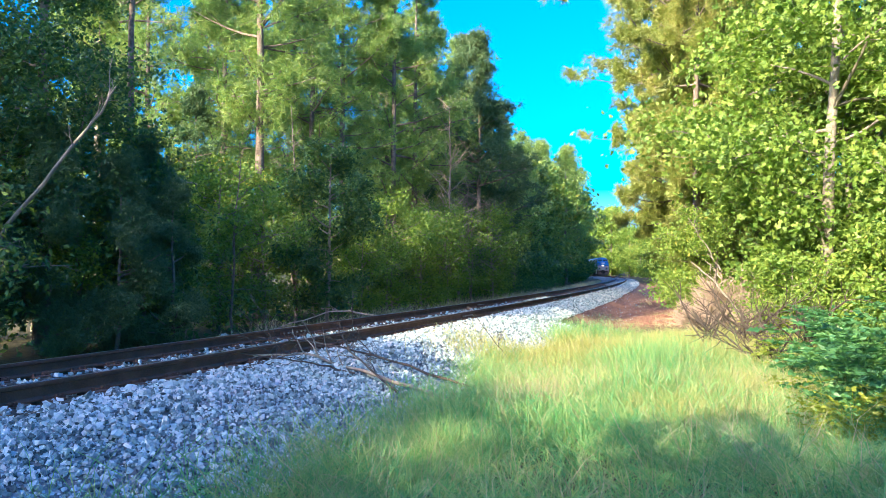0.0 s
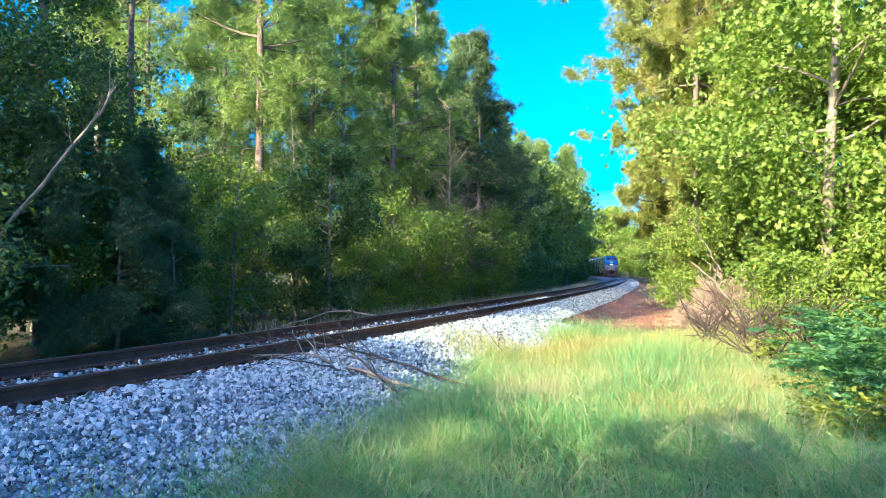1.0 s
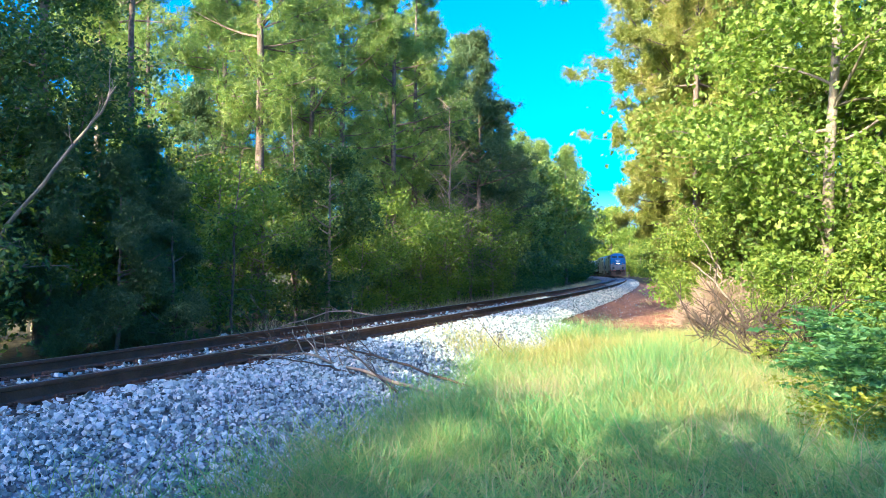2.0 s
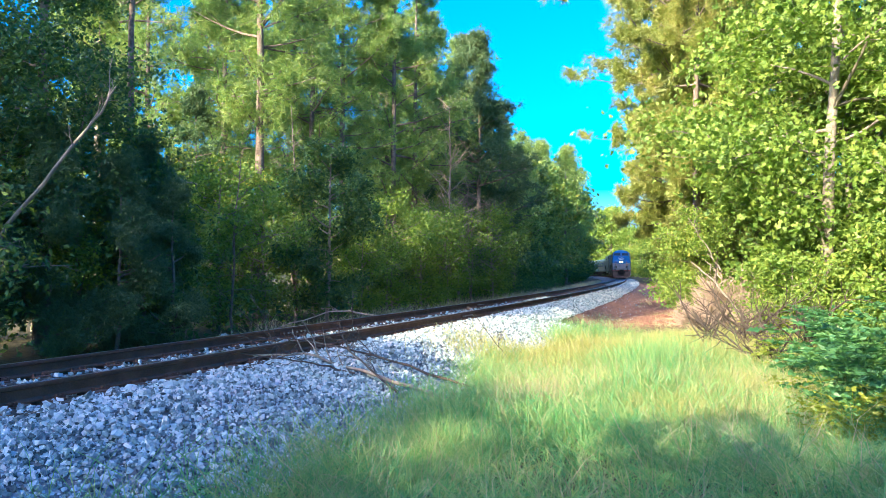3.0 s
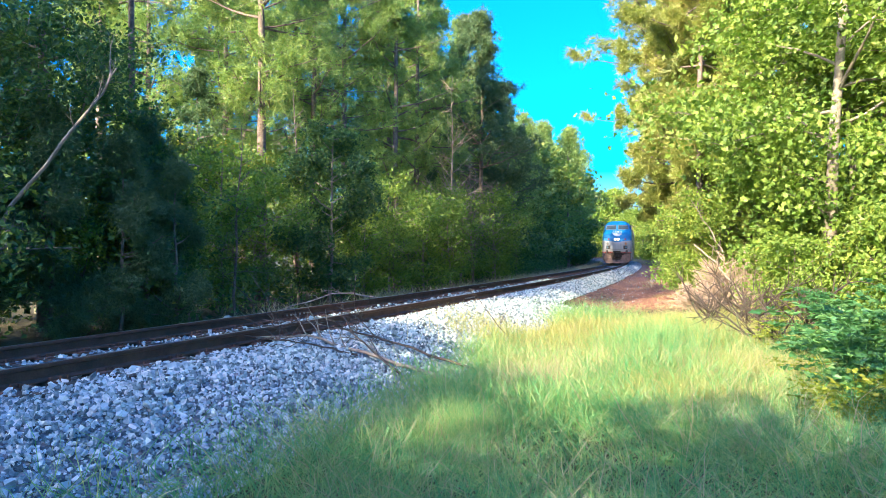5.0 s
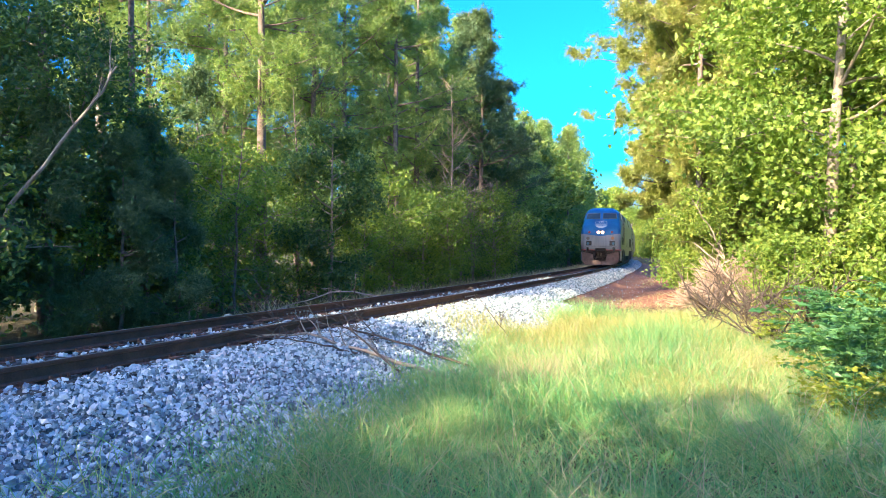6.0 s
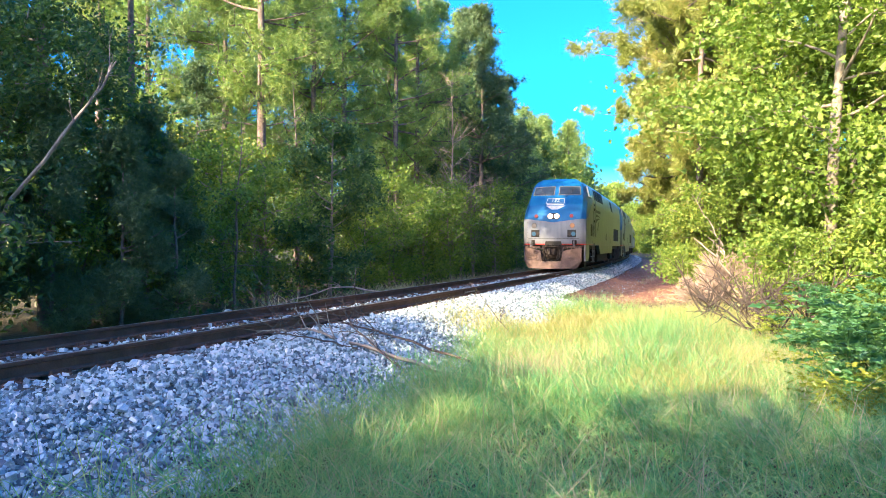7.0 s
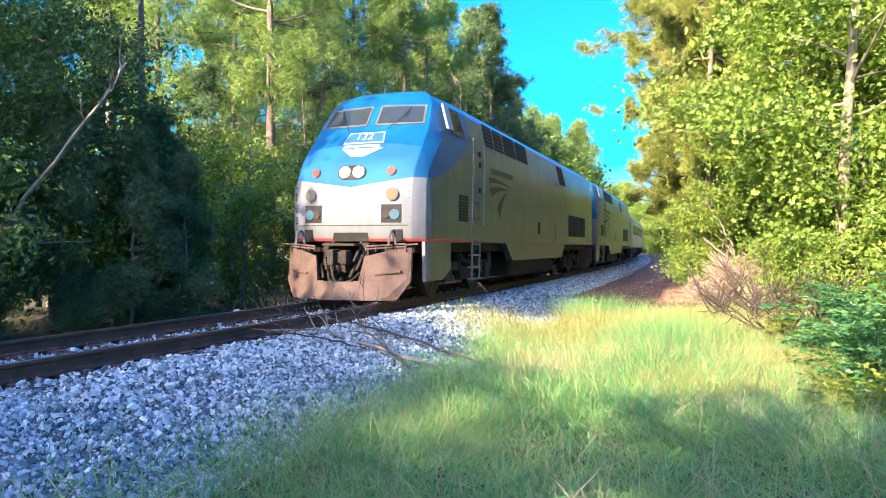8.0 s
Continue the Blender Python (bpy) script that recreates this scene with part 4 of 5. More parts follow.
for seed, path, r0, n, reach, mat, label in (
        (71, ((0.1, 9.3, 0.1), (-1.0, 9.6, 0.1), (-1.9, 9.8, 0.12), (-2.8, 9.9, 0.1)), 0.034, 9, 0.5, PALE_BARK, "pale fallen branch lying on the gravel bank"),
        (72, ((0.4, 10.3, 0.1), (-0.9, 10.5, 0.12), (-2.0, 10.8, 0.2), (-2.9, 11.0, 0.25)), 0.022, 10, 1.0, TWIG, "bare twiggy branch lying across the gravel"),
        (73, ((-0.6, 9.3, 0.08), (-1.3, 9.9, 0.2), (-1.6, 10.6, 0.42)), 0.018, 8, 0.8, TWIG, "bare twiggy branch lying across the gravel"),
        (74, ((1.3, 13.2, 0.05), (1.0, 13.5, 0.3), (0.5, 13.9, 0.75)), 0.013, 3, 0.5, TWIG, "slim twig standing out of the gravel"),
        (78, ((-1.2, 9.5, 0.06), (-1.9, 9.2, 0.1), (-2.7, 9.3, 0.2)), 0.016, 8, 0.7, TWIG, "bare twiggy branch lying across the gravel"),
        (75, ((-1.6, 17.6, 0.15), (-2.6, 17.0, 0.35), (-3.8, 16.6, 0.25), (-4.6, 16.2, 0.1)), 0.02, 8, 0.6, DEAD, "dry branch lying beside the far rail")):
    branchy("fallen_branch", seed, path, r0, n, reach, mat, label, "branch", 0.2, True)
branchy("leaning_dead_trunk", 76, ((-9.0, 11.8, -0.6), (-7.4, 11.6, 1.6), (-6.5, 11.5, 2.7), (-5.75, 11.5, 3.7), (-5.45, 11.5, 4.15)), 0.045, 8, 0.8, PALE_BARK, "pale dead tree trunk leaning out of the dark woods", "dead tree", 0.1)
branchy("dead_branch", 77, ((-8.4, 16, 3.4), (-7.2, 15.9, 3.55), (-6.2, 15.8, 3.2), (-5.6, 15.8, 3.05)), 0.05, 5, 0.8, DEAD, "pale dead branch caught among the trees", "branch", 0.0)
branchy("dead_log", 78, ((7.0, 15.6, -0.62), (6.75, 15.9, 0.1), (6.3, 16.5, 0.95), (6.0, 16.8, 1.3)), 0.045, 3, 0.5, PALE_BARK, "bleached broken log leaning out of dead brush", "log", 0.1)
branchy("dead_stick", 79, ((6.3, 15.8, 1.1), (6.0, 15.9, 1.7), (5.65, 16.0, 2.3)), 0.02, 2, 0.3, PALE_BARK, "pale broken stick standing in the brush", "branch", 0.2)
for seed, x, y, h in ((81, 6.7, 17.2, 1.0), (82, 6.8, 16.2, 1.0), (83, 6.8, 18.2, 0.8), (84, 7.2, 17.2, 1.5), (85, 6.4, 17.8, 0.6), (95, 6.6, 16.8, 1.3), (96, 6.9, 17.8, 1.5), (97, 6.3, 17.0, 0.7)):
    ob = bare_tree(seed, h, 0.62, DEAD, "dead_brush", (0.1, 0.0), 30, 0.018)
    plant(ob, x, y, seed * 40, 1, 1, "tangle of pale dead twigs at the edge of the clay", "dead brush", "dead brush on the verge", True)
for seed, x, y, h in ((86, 5.6, 12.6, 0.7), (87, 6.2, 11.8, 0.6), (88, 5.2, 13.6, 0.6), (89, 5.0, 11.2, 0.5)):
    ob = bare_tree(seed, h, 1.3, TWIG, "dead_brush", (0.5, -0.3), 14, 0.016)
    plant(ob, x, y, seed * 40, 1, 1, "dark dead twigs lying in the grass", "dead brush", "dead brush on the verge", True)
for seed, x, y, h, sp, label in ((91, 0.4, 33.6, 10.3, 2.6, "tall bare dead tree with pale branches"), (92, 1.64, 36, 6.3, 2.0, "bare grey sapling at the woods' edge"), (93, 0.6, 33.5, 5.2, 1.6, "bare grey sapling at the woods' edge"), (94, 2.6, 38, 5.5, 1.6, "bare grey sapling at the woods' edge")):
    plant(bare_tree(seed, h, sp, DEAD if seed == 91 else PALE_BARK, "bare_tree", limbs=34), x, y, 0, 1, 1, label, "tree", "bare trees", True)
# ---- train: two locomotives and coaches, y forward, z from the rail top ----
def train_paint():
    """Silver sides, blue nose and roof with a sweeping edge, red sill line."""
    m, n, l, b = material("train_paint")
    co, sep = n.new("ShaderNodeTexCoord"), n.new("ShaderNodeSeparateXYZ")
    l.new(co.outputs["Object"], sep.inputs[0])

    def op(kind, a, c=None, e=None, clamp=False):
        k = n.new("ShaderNodeMath")
        k.operation, k.use_clamp = kind, clamp
        for i, val in enumerate((a, c, e)):
            if val is None:
                continue
            if isinstance(val, (int, float)):
                k.inputs[i].default_value = val
            else:
                l.new(val, k.inputs[i])
        return k.outputs[0]
    u = op("SUBTRACT", 10.5, sep.outputs["Y"])
    t = op("DIVIDE", op("SUBTRACT", u, 0.75), 2.75, clamp=True)
    edge = op("MULTIPLY_ADD", op("POWER", t, 1.9), 1.15, 2.42)
    edge = op("MULTIPLY_ADD", op("GREATER_THAN", u, 3.45), 0.55, edge)
    dip = op("MULTIPLY", op("LESS_THAN", u, 1.0), op("SUBTRACT", 1, op("DIVIDE", op("ABSOLUTE", sep.outputs["X"]), 1.25), clamp=True))
    edge = op("MULTIPLY_ADD", dip, -0.17, edge)
    blue = op("GREATER_THAN", sep.outputs["Z"], edge)
    red = op("MULTIPLY", op("LESS_THAN", sep.outputs["Z"], 1.245), op("GREATER_THAN", sep.outputs["Z"], 1.19))
    red = op("MULTIPLY", red, op("LESS_THAN", u, 4.2))
    big, fine = noise_tex(n, l, 1.4, 5), noise_tex(n, l, 40, 4)
    streak = n.new("ShaderNodeTexNoise")
    streak.inputs["Scale"].default_value, streak.inputs["Detail"].default_value = 1.0, 6
    mp = n.new("ShaderNodeMapping")
    mp.inputs["Scale"].default_value = (6, 6, 0.7)
    l.new(co.outputs["Object"], mp.inputs[0])
    l.new(mp.outputs[0], streak.inputs["Vector"])
    silver = ramp(n, [(0.3, (0.125, 0.14, 0.16)), (0.65, (0.2, 0.225, 0.252))])
    l.new(op("MULTIPLY_ADD", streak.outputs[0], 0.5, op("MULTIPLY", big.outputs[0], 0.5)), silver.inputs[0])
    azure = ramp(n, [(0.3, (0.001, 0.082, 0.215)), (0.7, (0.002, 0.12, 0.29))])
    l.new(big.outputs[0], azure.inputs[0])

    def choose(mask, low, high):
        mx = n.new("ShaderNodeMix")
        mx.data_type = "RGBA"
        l.new(mask, mx.inputs["Factor"])
        l.new(low, mx.inputs["A"])
        if isinstance(high, tuple):
            mx.inputs["B"].default_value = high
        else:
            l.new(high, mx.inputs["B"])
        return mx.outputs["Result"]
    col = choose(red, silver.outputs[0], (0.5, 0.03, 0.03, 1))
    col = choose(blue, col, azure.outputs[0])
    # road dirt low on the sides
    low = n.new("ShaderNodeMapRange")
    low.inputs["From Min"].default_value, low.inputs["From Max"].default_value = 1.9, 0.6
    low.inputs["To Max"].default_value = 0.6
    l.new(sep.outputs["Z"], low.inputs["Value"])
    col = choose(op("MULTIPLY", low.outputs[0], streak.outputs[0], clamp=True), col, (0.17, 0.13, 0.08, 1))
    l.new(col, b.inputs["Base Color"])
    flank = op("GREATER_THAN", u, 1.0)
    bare = op("SUBTRACT", 1, op("MAXIMUM", blue, red))
    l.new(op("MULTIPLY_ADD", op("MULTIPLY", flank, bare), 0.55, 0.15), b.inputs["Metallic"])
    l.new(op("MULTIPLY_ADD", flank, -0.36, op("MULTIPLY_ADD", fine.outputs[0], 0.12, 0.62)), b.inputs["Roughness"])
    b.inputs["Specular IOR Level"].default_value = 0.35
    return m


PAINT = train_paint()
FRAME_GREY = surface("window_frame_metal", (0.06, 0.065, 0.07), (0.11, 0.115, 0.12), 5, 0.65, 0.1, 0.1)
GLASS_DARK = surface("cab_glass", (0.018, 0.026, 0.03), (0.035, 0.048, 0.055), 2, 0.08, 0.0, 0.0)
BLACK = surface("grimy_black_steel", (0.003, 0.003, 0.003), (0.016, 0.014, 0.012), 6, 0.7, 0.1, 0.4, 30, 0.01)
UNDER = surface("rusty_undergear", (0.012, 0.009, 0.007), (0.05, 0.034, 0.025), 5, 0.8, 0.1, 0.4, 30, 0.01)
PLOW = surface("dusty_plow_steel", (0.045, 0.027, 0.022), (0.15, 0.094, 0.076), 4, 0.75, 0.1, 0.3, 40, 0.01)
WHITE = surface("white_marking", (0.3, 0.32, 0.34), (0.42, 0.44, 0.46), 6, 0.75, 0, 0.0)
GREY_MARK = surface("grey_marking", (0.02, 0.022, 0.022), (0.05, 0.052, 0.05), 6, 0.5, 0, 0.0)
BLUE = surface("blue_number_field", (0.001, 0.075, 0.2), (0.002, 0.1, 0.25), 6, 0.7, 0, 0.0)
STEP_STEEL = surface("worn_step_steel", (0.14, 0.14, 0.13), (0.32, 0.32, 0.3), 7, 0.5, 0.6, 0.2)
WHEEL_STEEL = surface("wheel_steel", (0.03, 0.025, 0.02), (0.12, 0.10, 0.085), 8, 0.55, 0.7, 0.2)
COACH = surface("fluted_stainless_steel", (0.34, 0.34, 0.31), (0.55, 0.55, 0.52), 2, 0.33, 0.8, 0.1)


def lamp_glow(name, colour, power):
    m, n, l, b = material(name)
    b.inputs["Base Color"].default_value = (*[0.07 * q for q in colour], 1)
    b.inputs["Emission Color"].default_value = (*colour, 1)
    b.inputs["Emission Strength"].default_value = power
    b.inputs["Roughness"].default_value = 0.6
    return m


LENS_RED = lamp_glow("red_lens", (1.0, 0.02, 0.04), 0.05)
HEADLAMP = lamp_glow("headlamp_glow", (1.0, 0.66, 0.45), 1.1)
DITCH_ON = lamp_glow("ditch_lamp_glow", (1.0, 0.45, 0.18), 0.09)
DITCH_DIM = lamp_glow("ditch_lamp_dim", (0.8, 0.7, 0.6), 0.03)
MARKER = lamp_glow("blue_lens_glow", (0.1, 0.5, 0.8), 0.06)

# nose outline: height, set-back, half width
NOSE = np.array([(1.18, 0.50, 1.24), (1.5, 0.46, 1.26), (2.3, 0.48, 1.27), (2.6, 0.56, 1.28), (2.85, 0.72, 1.29), (3.15, 0.97, 1.28), (3.45, 1.24, 1.27),
                 (3.6, 1.36, 1.26), (4.08, 1.7, 1.17), (4.27, 1.86, 1.04), (4.43, 2.15, 0.82), (4.5, 2.7, 0.46)])


def full_half(w):
    return float(np.interp(w, [1.18, 3.2, 4.12, 4.3, 4.5], [1.48, 1.48, 1.3, 1.08, 0.46]))


def nose_at(v, w):
    u, hw = np.interp(w, NOSE[:, 0], NOSE[:, 1]), np.interp(w, NOSE[:, 0], NOSE[:, 2])
    return Vector((v, 10.5 - u - 0.12 * (v / hw) ** 2, w))


def nose_normal(v, w):
    e = 0.04
    a, b = nose_at(v + e, w) - nose_at(v - e, w), nose_at(v, w + e) - nose_at(v, w - e)
    return b.cross(a).normalized() if b.cross(a).y > 0 else a.cross(b).normalized()


def nose_patch(outline, depth=0.015, sink=0.03, cells=6):
    """A plate that follows the nose: outline of four (v, w) corners."""
    bm = bmesh.new()
    (a0, b0), (a1, b1), (a2, b2), (a3, b3) = outline
    top, low = [], []
    for j in range(cells + 1):
        for i in range(cells + 1):
            p, q = i / cells, j / cells
            v = (a0 * (1 - p) + a1 * p) * (1 - q) + (a3 * (1 - p) + a2 * p) * q
            w = (b0 * (1 - p) + b1 * p) * (1 - q) + (b3 * (1 - p) + b2 * p) * q
            c, nn = nose_at(v, w), nose_normal(v, w)
            top.append(bm.verts.new(c + nn * depth))
            low.append(bm.verts.new(c - nn * sink))
    k = cells + 1
    for j in range(cells):
        for i in range(cells):
            o = j * k + i
            bm.faces.new((top[o], top[o + 1], top[o + 1 + k], top[o + k]))
            bm.faces.new((low[o], low[o + k], low[o + 1 + k], low[o + 1]))
    rim = [i for i in range(k)] + [j * k + cells for j in range(1, k)] + [cells * k + i for i in range(cells - 1, -1, -1)] + [j * k for j in range(cells - 1, 0, -1)]
    for a, b in zip(rim, rim[1:] + rim[:1]):
        bm.faces.new((top[a], low[a], low[b], top[b]))
    bmesh.ops.recalc_face_normals(bm, faces=bm.faces)
    return bm


def side_x(w):
    return full_half(w)


def side_plate(side, u0, u1, w0, w1, out=0.012, thick=0.05, shift=0.0):
    """A plate on the flank, between two set-backs and heights; shift leans its top back."""
    bm = bmesh.new()
    vs = []
    for o in (out, out - thick):
        for u, w in ((u0, w0), (u1, w0), (u1 + shift, w1), (u0 + shift, w1)):
            vs.append(bm.verts.new((side * (side_x(w) + o), 10.5 - u, w)))
    bm.faces.new(vs[:4])
    bm.faces.new(vs[7:3:-1])
    for i in range(4):
        bm.faces.new((vs[i], vs[(i + 1) % 4], vs[4 + (i + 1) % 4], vs[4 + i]))
    bmesh.ops.recalc_face_normals(bm, faces=bm.faces)
    return bm


def disc(p, nn, r, depth, sides=20):
    bm = bmesh.new()
    rod(bm, p - nn * 0.03, p + nn * depth, r, sides)
    return bm


def loco_body():
    bm = bmesh.new()
    cols = (-1, -0.66, -0.33, 0, 0.33, 0.66, 1)
    grid = [[bm.verts.new(nose_at(c * hw, w)) for c in cols] for w, _, hw in NOSE]
    for r0, r1 in zip(grid, grid[1:]):
        for i in range(6):
            bm.faces.new((r0[i], r0[i + 1], r1[i + 1], r1[i]))
    stations = []
    for sgn in (-1, 1):
        e = 0 if sgn < 0 else 6
        rings = [[r[e] for r in grid]]
        ring = []
        for w, u, hw in NOSE:
            t = min(max((w - 2.3) / 1.8, 0), 1)
            ring.append(bm.verts.new((sgn * (hw + (full_half(w) - hw) * (1 - 0.25 * t)), 10.5 - u - 0.12 - 0.2 - 0.55 * t, w)))
        rings.append(ring)
        for u in (3.3, 8.0, 14.0, 20.3, 20.5):
            rings.append([bm.verts.new((sgn * (full_half(w) - (0.1 if u > 20.4 else 0)), 10.5 - u, w)) for w, _, _ in NOSE])
        for a, b in zip(rings, rings[1:]):
            for i in range(len(NOSE) - 1):
                bm.faces.new((a[i], b[i], b[i + 1], a[i + 1]) if sgn > 0 else (a[i], a[i + 1], b[i + 1], b[i]))
        stations.append(rings)
    left, right = stations
    # roof crown, back wall and belly
    for k in range(len(left) - 1):
        a, b, c, d = left[k][-1], left[k + 1][-1], right[k + 1][-1], right[k][-1]
        if k == 0:
            bm.faces.new([*grid[-1], c, b])
        else:
            bm.faces.new((a, d, c, b))
        bm.faces.new((left[k][0], left[k + 1][0], right[k + 1][0], right[k][0])) if k else bm.faces.new([*grid[0][::-1], left[1][0], right[1][0]])
    bm.faces.new([*left[-1], *right[-1][::-1]])
    bmesh.ops.recalc_face_normals(bm, faces=bm.faces)
    sharp = [e for e in bm.edges if len(e.link_faces) == 2 and e.calc_face_angle(0) > 0.5]
    bmesh.ops.bevel(bm, geom=sharp, offset=0.03, segments=2, affect="EDGES", profile=0.5)
    for f in bm.faces:
        f.smooth = True
    return bm


def text_part(words, size, m, mat, parent, name):
    c = bpy.data.curves.new(name, "FONT")
    c.body, c.size, c.extrude, c.align_x, c.align_y = words, size, 0.004, "CENTER", "CENTER"
    tmp = bpy.data.objects.new(name, c)
    me = bpy.data.meshes.new_from_object(tmp)
    bpy.data.objects.remove(tmp)
    me.transform(m)
    me.materials.clear()
    me.materials.append(mat)
    return under(new(name, me), parent)


def truck(parent, y, wheels, gauge_half=0.7525, base=1.4, r=0.5):
    """A two-axle truck: side frames, springs, boxes; the wheelsets turn."""
    t = new("truck")
    t.parent = parent
    t.location = (0, y, 0)
    for sx in (-1, 1):
        bm = bmesh.new()
        box(bm, sx * 1.08, 0, 0.66, 0.16, 2.1 * base, 0.22, 0.03)
        box(bm, sx * 1.08, 0, 0.48, 0.2, 0.9, 0.3, 0.03)
        for sy in (-1, 1):
            box(bm, sx * 1.1, sy * base, 0.52, 0.26, 0.42, 0.4, 0.04)
        part("side_frame", bm, UNDER, t)
        for sy in (-0.55, 0.55, -base - 0.3, base + 0.3):
            bm = bmesh.new()
            rod(bm, (sx * 1.12, sy, 0.55), (sx * 1.12, sy, 0.95), 0.09, 10)
            part("spring", bm, UNDER, t)
        bm = bmesh.new()
        rod(bm, (sx * 1.25, -0.75, 0.5), (sx * 1.25, 0.75, 0.85), 0.05, 8)
        part("damper", bm, UNDER, t)
    bm = bmesh.new()
    box(bm, 0, 0, 0.75, 1.9, 0.6, 0.35, 0.04)
    part("bolster", bm, UNDER, t)
    for sy in (-1, 1):
        bm = bmesh.new()
        rod(bm, (-1.1, 0, 0), (1.1, 0, 0), 0.085, 10)
        for sx in (-1, 1):
            rod(bm, (sx * (gauge_half - 0.05), 0, 0), (sx * (gauge_half + 0.07), 0, 0), r, 28)
            rod(bm, (sx * (gauge_half - 0.08), 0, 0), (sx * (gauge_half - 0.05), 0, 0), r + 0.025, 28)
            for k in range(6):
                a = k * math.pi / 3
                box(bm, sx * (gauge_half + 0.08), 0.28 * math.cos(a), 0.28 * math.sin(a), 0.03, 0.06, 0.06)
        ws = part("wheelset", bm, WHEEL_STEEL, t, "steel wheels on a turning axle")
        ws.location = (0, sy * base, r)
        wheels.append((ws, sy * base, r))
    return t


def locomotive(lead):
    root = new("locomotive")
    wheels = []
    part("body", loco_body(), PAINT, root, "silver and blue streamlined body with red sill line")
    # windscreens
    for sg in (-1, 1):
        out = [(sg * 0.09, 3.58), (sg * 1.16, 3.58), (sg * 1.1, 4.02), (sg * 0.09, 4.05)]
        frame_ob = part("window_frame", nose_patch(out, 0.012), FRAME_GREY, root)
        inn = [(sg * 0.13, 3.62), (sg * 1.11, 3.62), (sg * 1.05, 3.98), (sg * 0.13, 4.01)]
        part("pane", nose_patch(inn, 0.02), GLASS_DARK, frame_ob, "dark windscreen glass")
        bm = bmesh.new()
        p, q = nose_at(sg * 0.45, 3.45), nose_at(sg * 0.75, 3.85)
        rod(bm, p + nose_normal(sg * 0.45, 3.45) * 0.05, q + nose_normal(sg * 0.75, 3.85) * 0.05, 0.007, 6)
        rod(bm, nose_at(sg * 0.7, 3.68) + Vector((0, 0.05, 0.03)), nose_at(sg * 0.8, 3.95) + Vector((0, 0.05, 0.03)), 0.008, 6)
        part("wiper", bm, BLACK, root)
    # number field and emblem
    field = part("number_board", nose_patch([(-0.46, 3.17), (0.46, 3.17), (0.40, 3.42), (-0.40, 3.42)], 0.01), WHITE, root)
    part("number_field", nose_patch([(-0.43, 3.195), (0.43, 3.195), (0.375, 3.395), (-0.375, 3.395)], 0.016), BLUE, field)
    if lead:
        p, nn = nose_at(0, 3.295), nose_normal(0, 3.295)
        x = Vector((-1, 0, 0))
        up = nn.cross(x).normalized()
        m = Matrix((x, up, nn)).transposed().to_4x4()
        text_part("132", 0.27, Matrix.Translation(p + nn * 0.026) @ m, WHITE, field, "road_number")
    emblem = part("emblem", nose_patch([(-0.42, 3.08), (0.42, 3.08), (0.40, 3.13), (-0.40, 3.13)], 0.01), WHITE, root, "white emblem of bars")
    for a, b, c in ((-0.5, -0.13, -0.10), (-0.1, 0.16, 0.0), (0.2, 0.42, 0.08)):
        part("stripe", nose_patch([(c - 0.06, 2.87), (c + 0.05, 2.87), (b, 3.05), (a, 3.05)][::1], 0.01), WHITE, emblem)
    # lamps
    bm = nose_patch([(-0.17, 2.4), (0.17, 2.4), (0.17, 2.68), (-0.17, 2.68)], 0.012)
    pod = part("headlight_housing", bm, BLACK, root)
    for v in (-0.16, 0.16):
        part("housing_ring", disc(nose_at(v, 2.54), nose_normal(v, 2.54), 0.145, 0.02, 24), BLACK, pod)
    for v in (-0.15, 0.15):
        part("headlight", disc(nose_at(v, 2.54), nose_normal(v, 2.54), 0.12, 0.035), HEADLAMP, pod, "lit round headlight")
    for v in (-0.83, 0.83):
        ring = part("marker_ring", disc(nose_at(v, 2.55), nose_normal(v, 2.55), 0.095, 0.02), FRAME_GREY, root)
        part("marker_lens", disc(nose_at(v, 2.55), nose_normal(v, 2.55), 0.08, 0.035), LENS_RED, ring, "red marker lens")
    for v, mat in ((-0.88, DITCH_ON), (0.92, DITCH_DIM)):
        ring = part("lamp_ring", disc(nose_at(v, 2.10), nose_normal(v, 2.10), 0.13, 0.03), FRAME_GREY, root)
        part("ditch_lamp", disc(nose_at(v, 2.10), nose_normal(v, 2.10), 0.105, 0.045), mat, ring, "round lower lamp")
    for sg in (-1, 1):
        well = part("lamp_well", nose_patch([(sg * 0.66, 1.55), (sg * 1.06, 1.55), (sg * 1.06, 1.9), (sg * 0.66, 1.9)], 0.008), BLACK, root, "dark recessed lamp well")
        part("blue_lens", disc(nose_at(sg * 0.93, 1.71), nose_normal(sg * 0.93, 1.71), 0.1, 0.03), MARKER, well)
        part("horn_bell", disc(nose_at(sg * 0.76, 1.71), nose_normal(sg * 0.76, 1.71), 0.08, 0.03), UNDER, well)
        part("hose_pocket", nose_patch([(sg * 0.88, 1.2), (sg * 1.08, 1.2), (sg * 1.08, 1.42), (sg * 0.88, 1.42)], 0.008), BLACK, root)
        bm = bmesh.new()
        for k in range(5):
            a, b = k / 5 * math.pi, (k + 1) / 5 * math.pi
            rod(bm, (sg * 1.0, 10.12 - 0.16 * math.cos(a) + 0.1, 1.1 + 0.3 * math.sin(a)), (sg * 1.0, 10.12 - 0.16 * math.cos(b) + 0.1, 1.1 + 0.3 * math.sin(b)), 0.025, 6)
        part("grab_rail", bm, FRAME_GREY, root)
    part("panel_seam", nose_patch([(-1.2, 1.49), (1.2, 1.49), (1.2, 1.51), (-1.2, 1.51)], 0.005, cells=12), GREY_MARK, root)
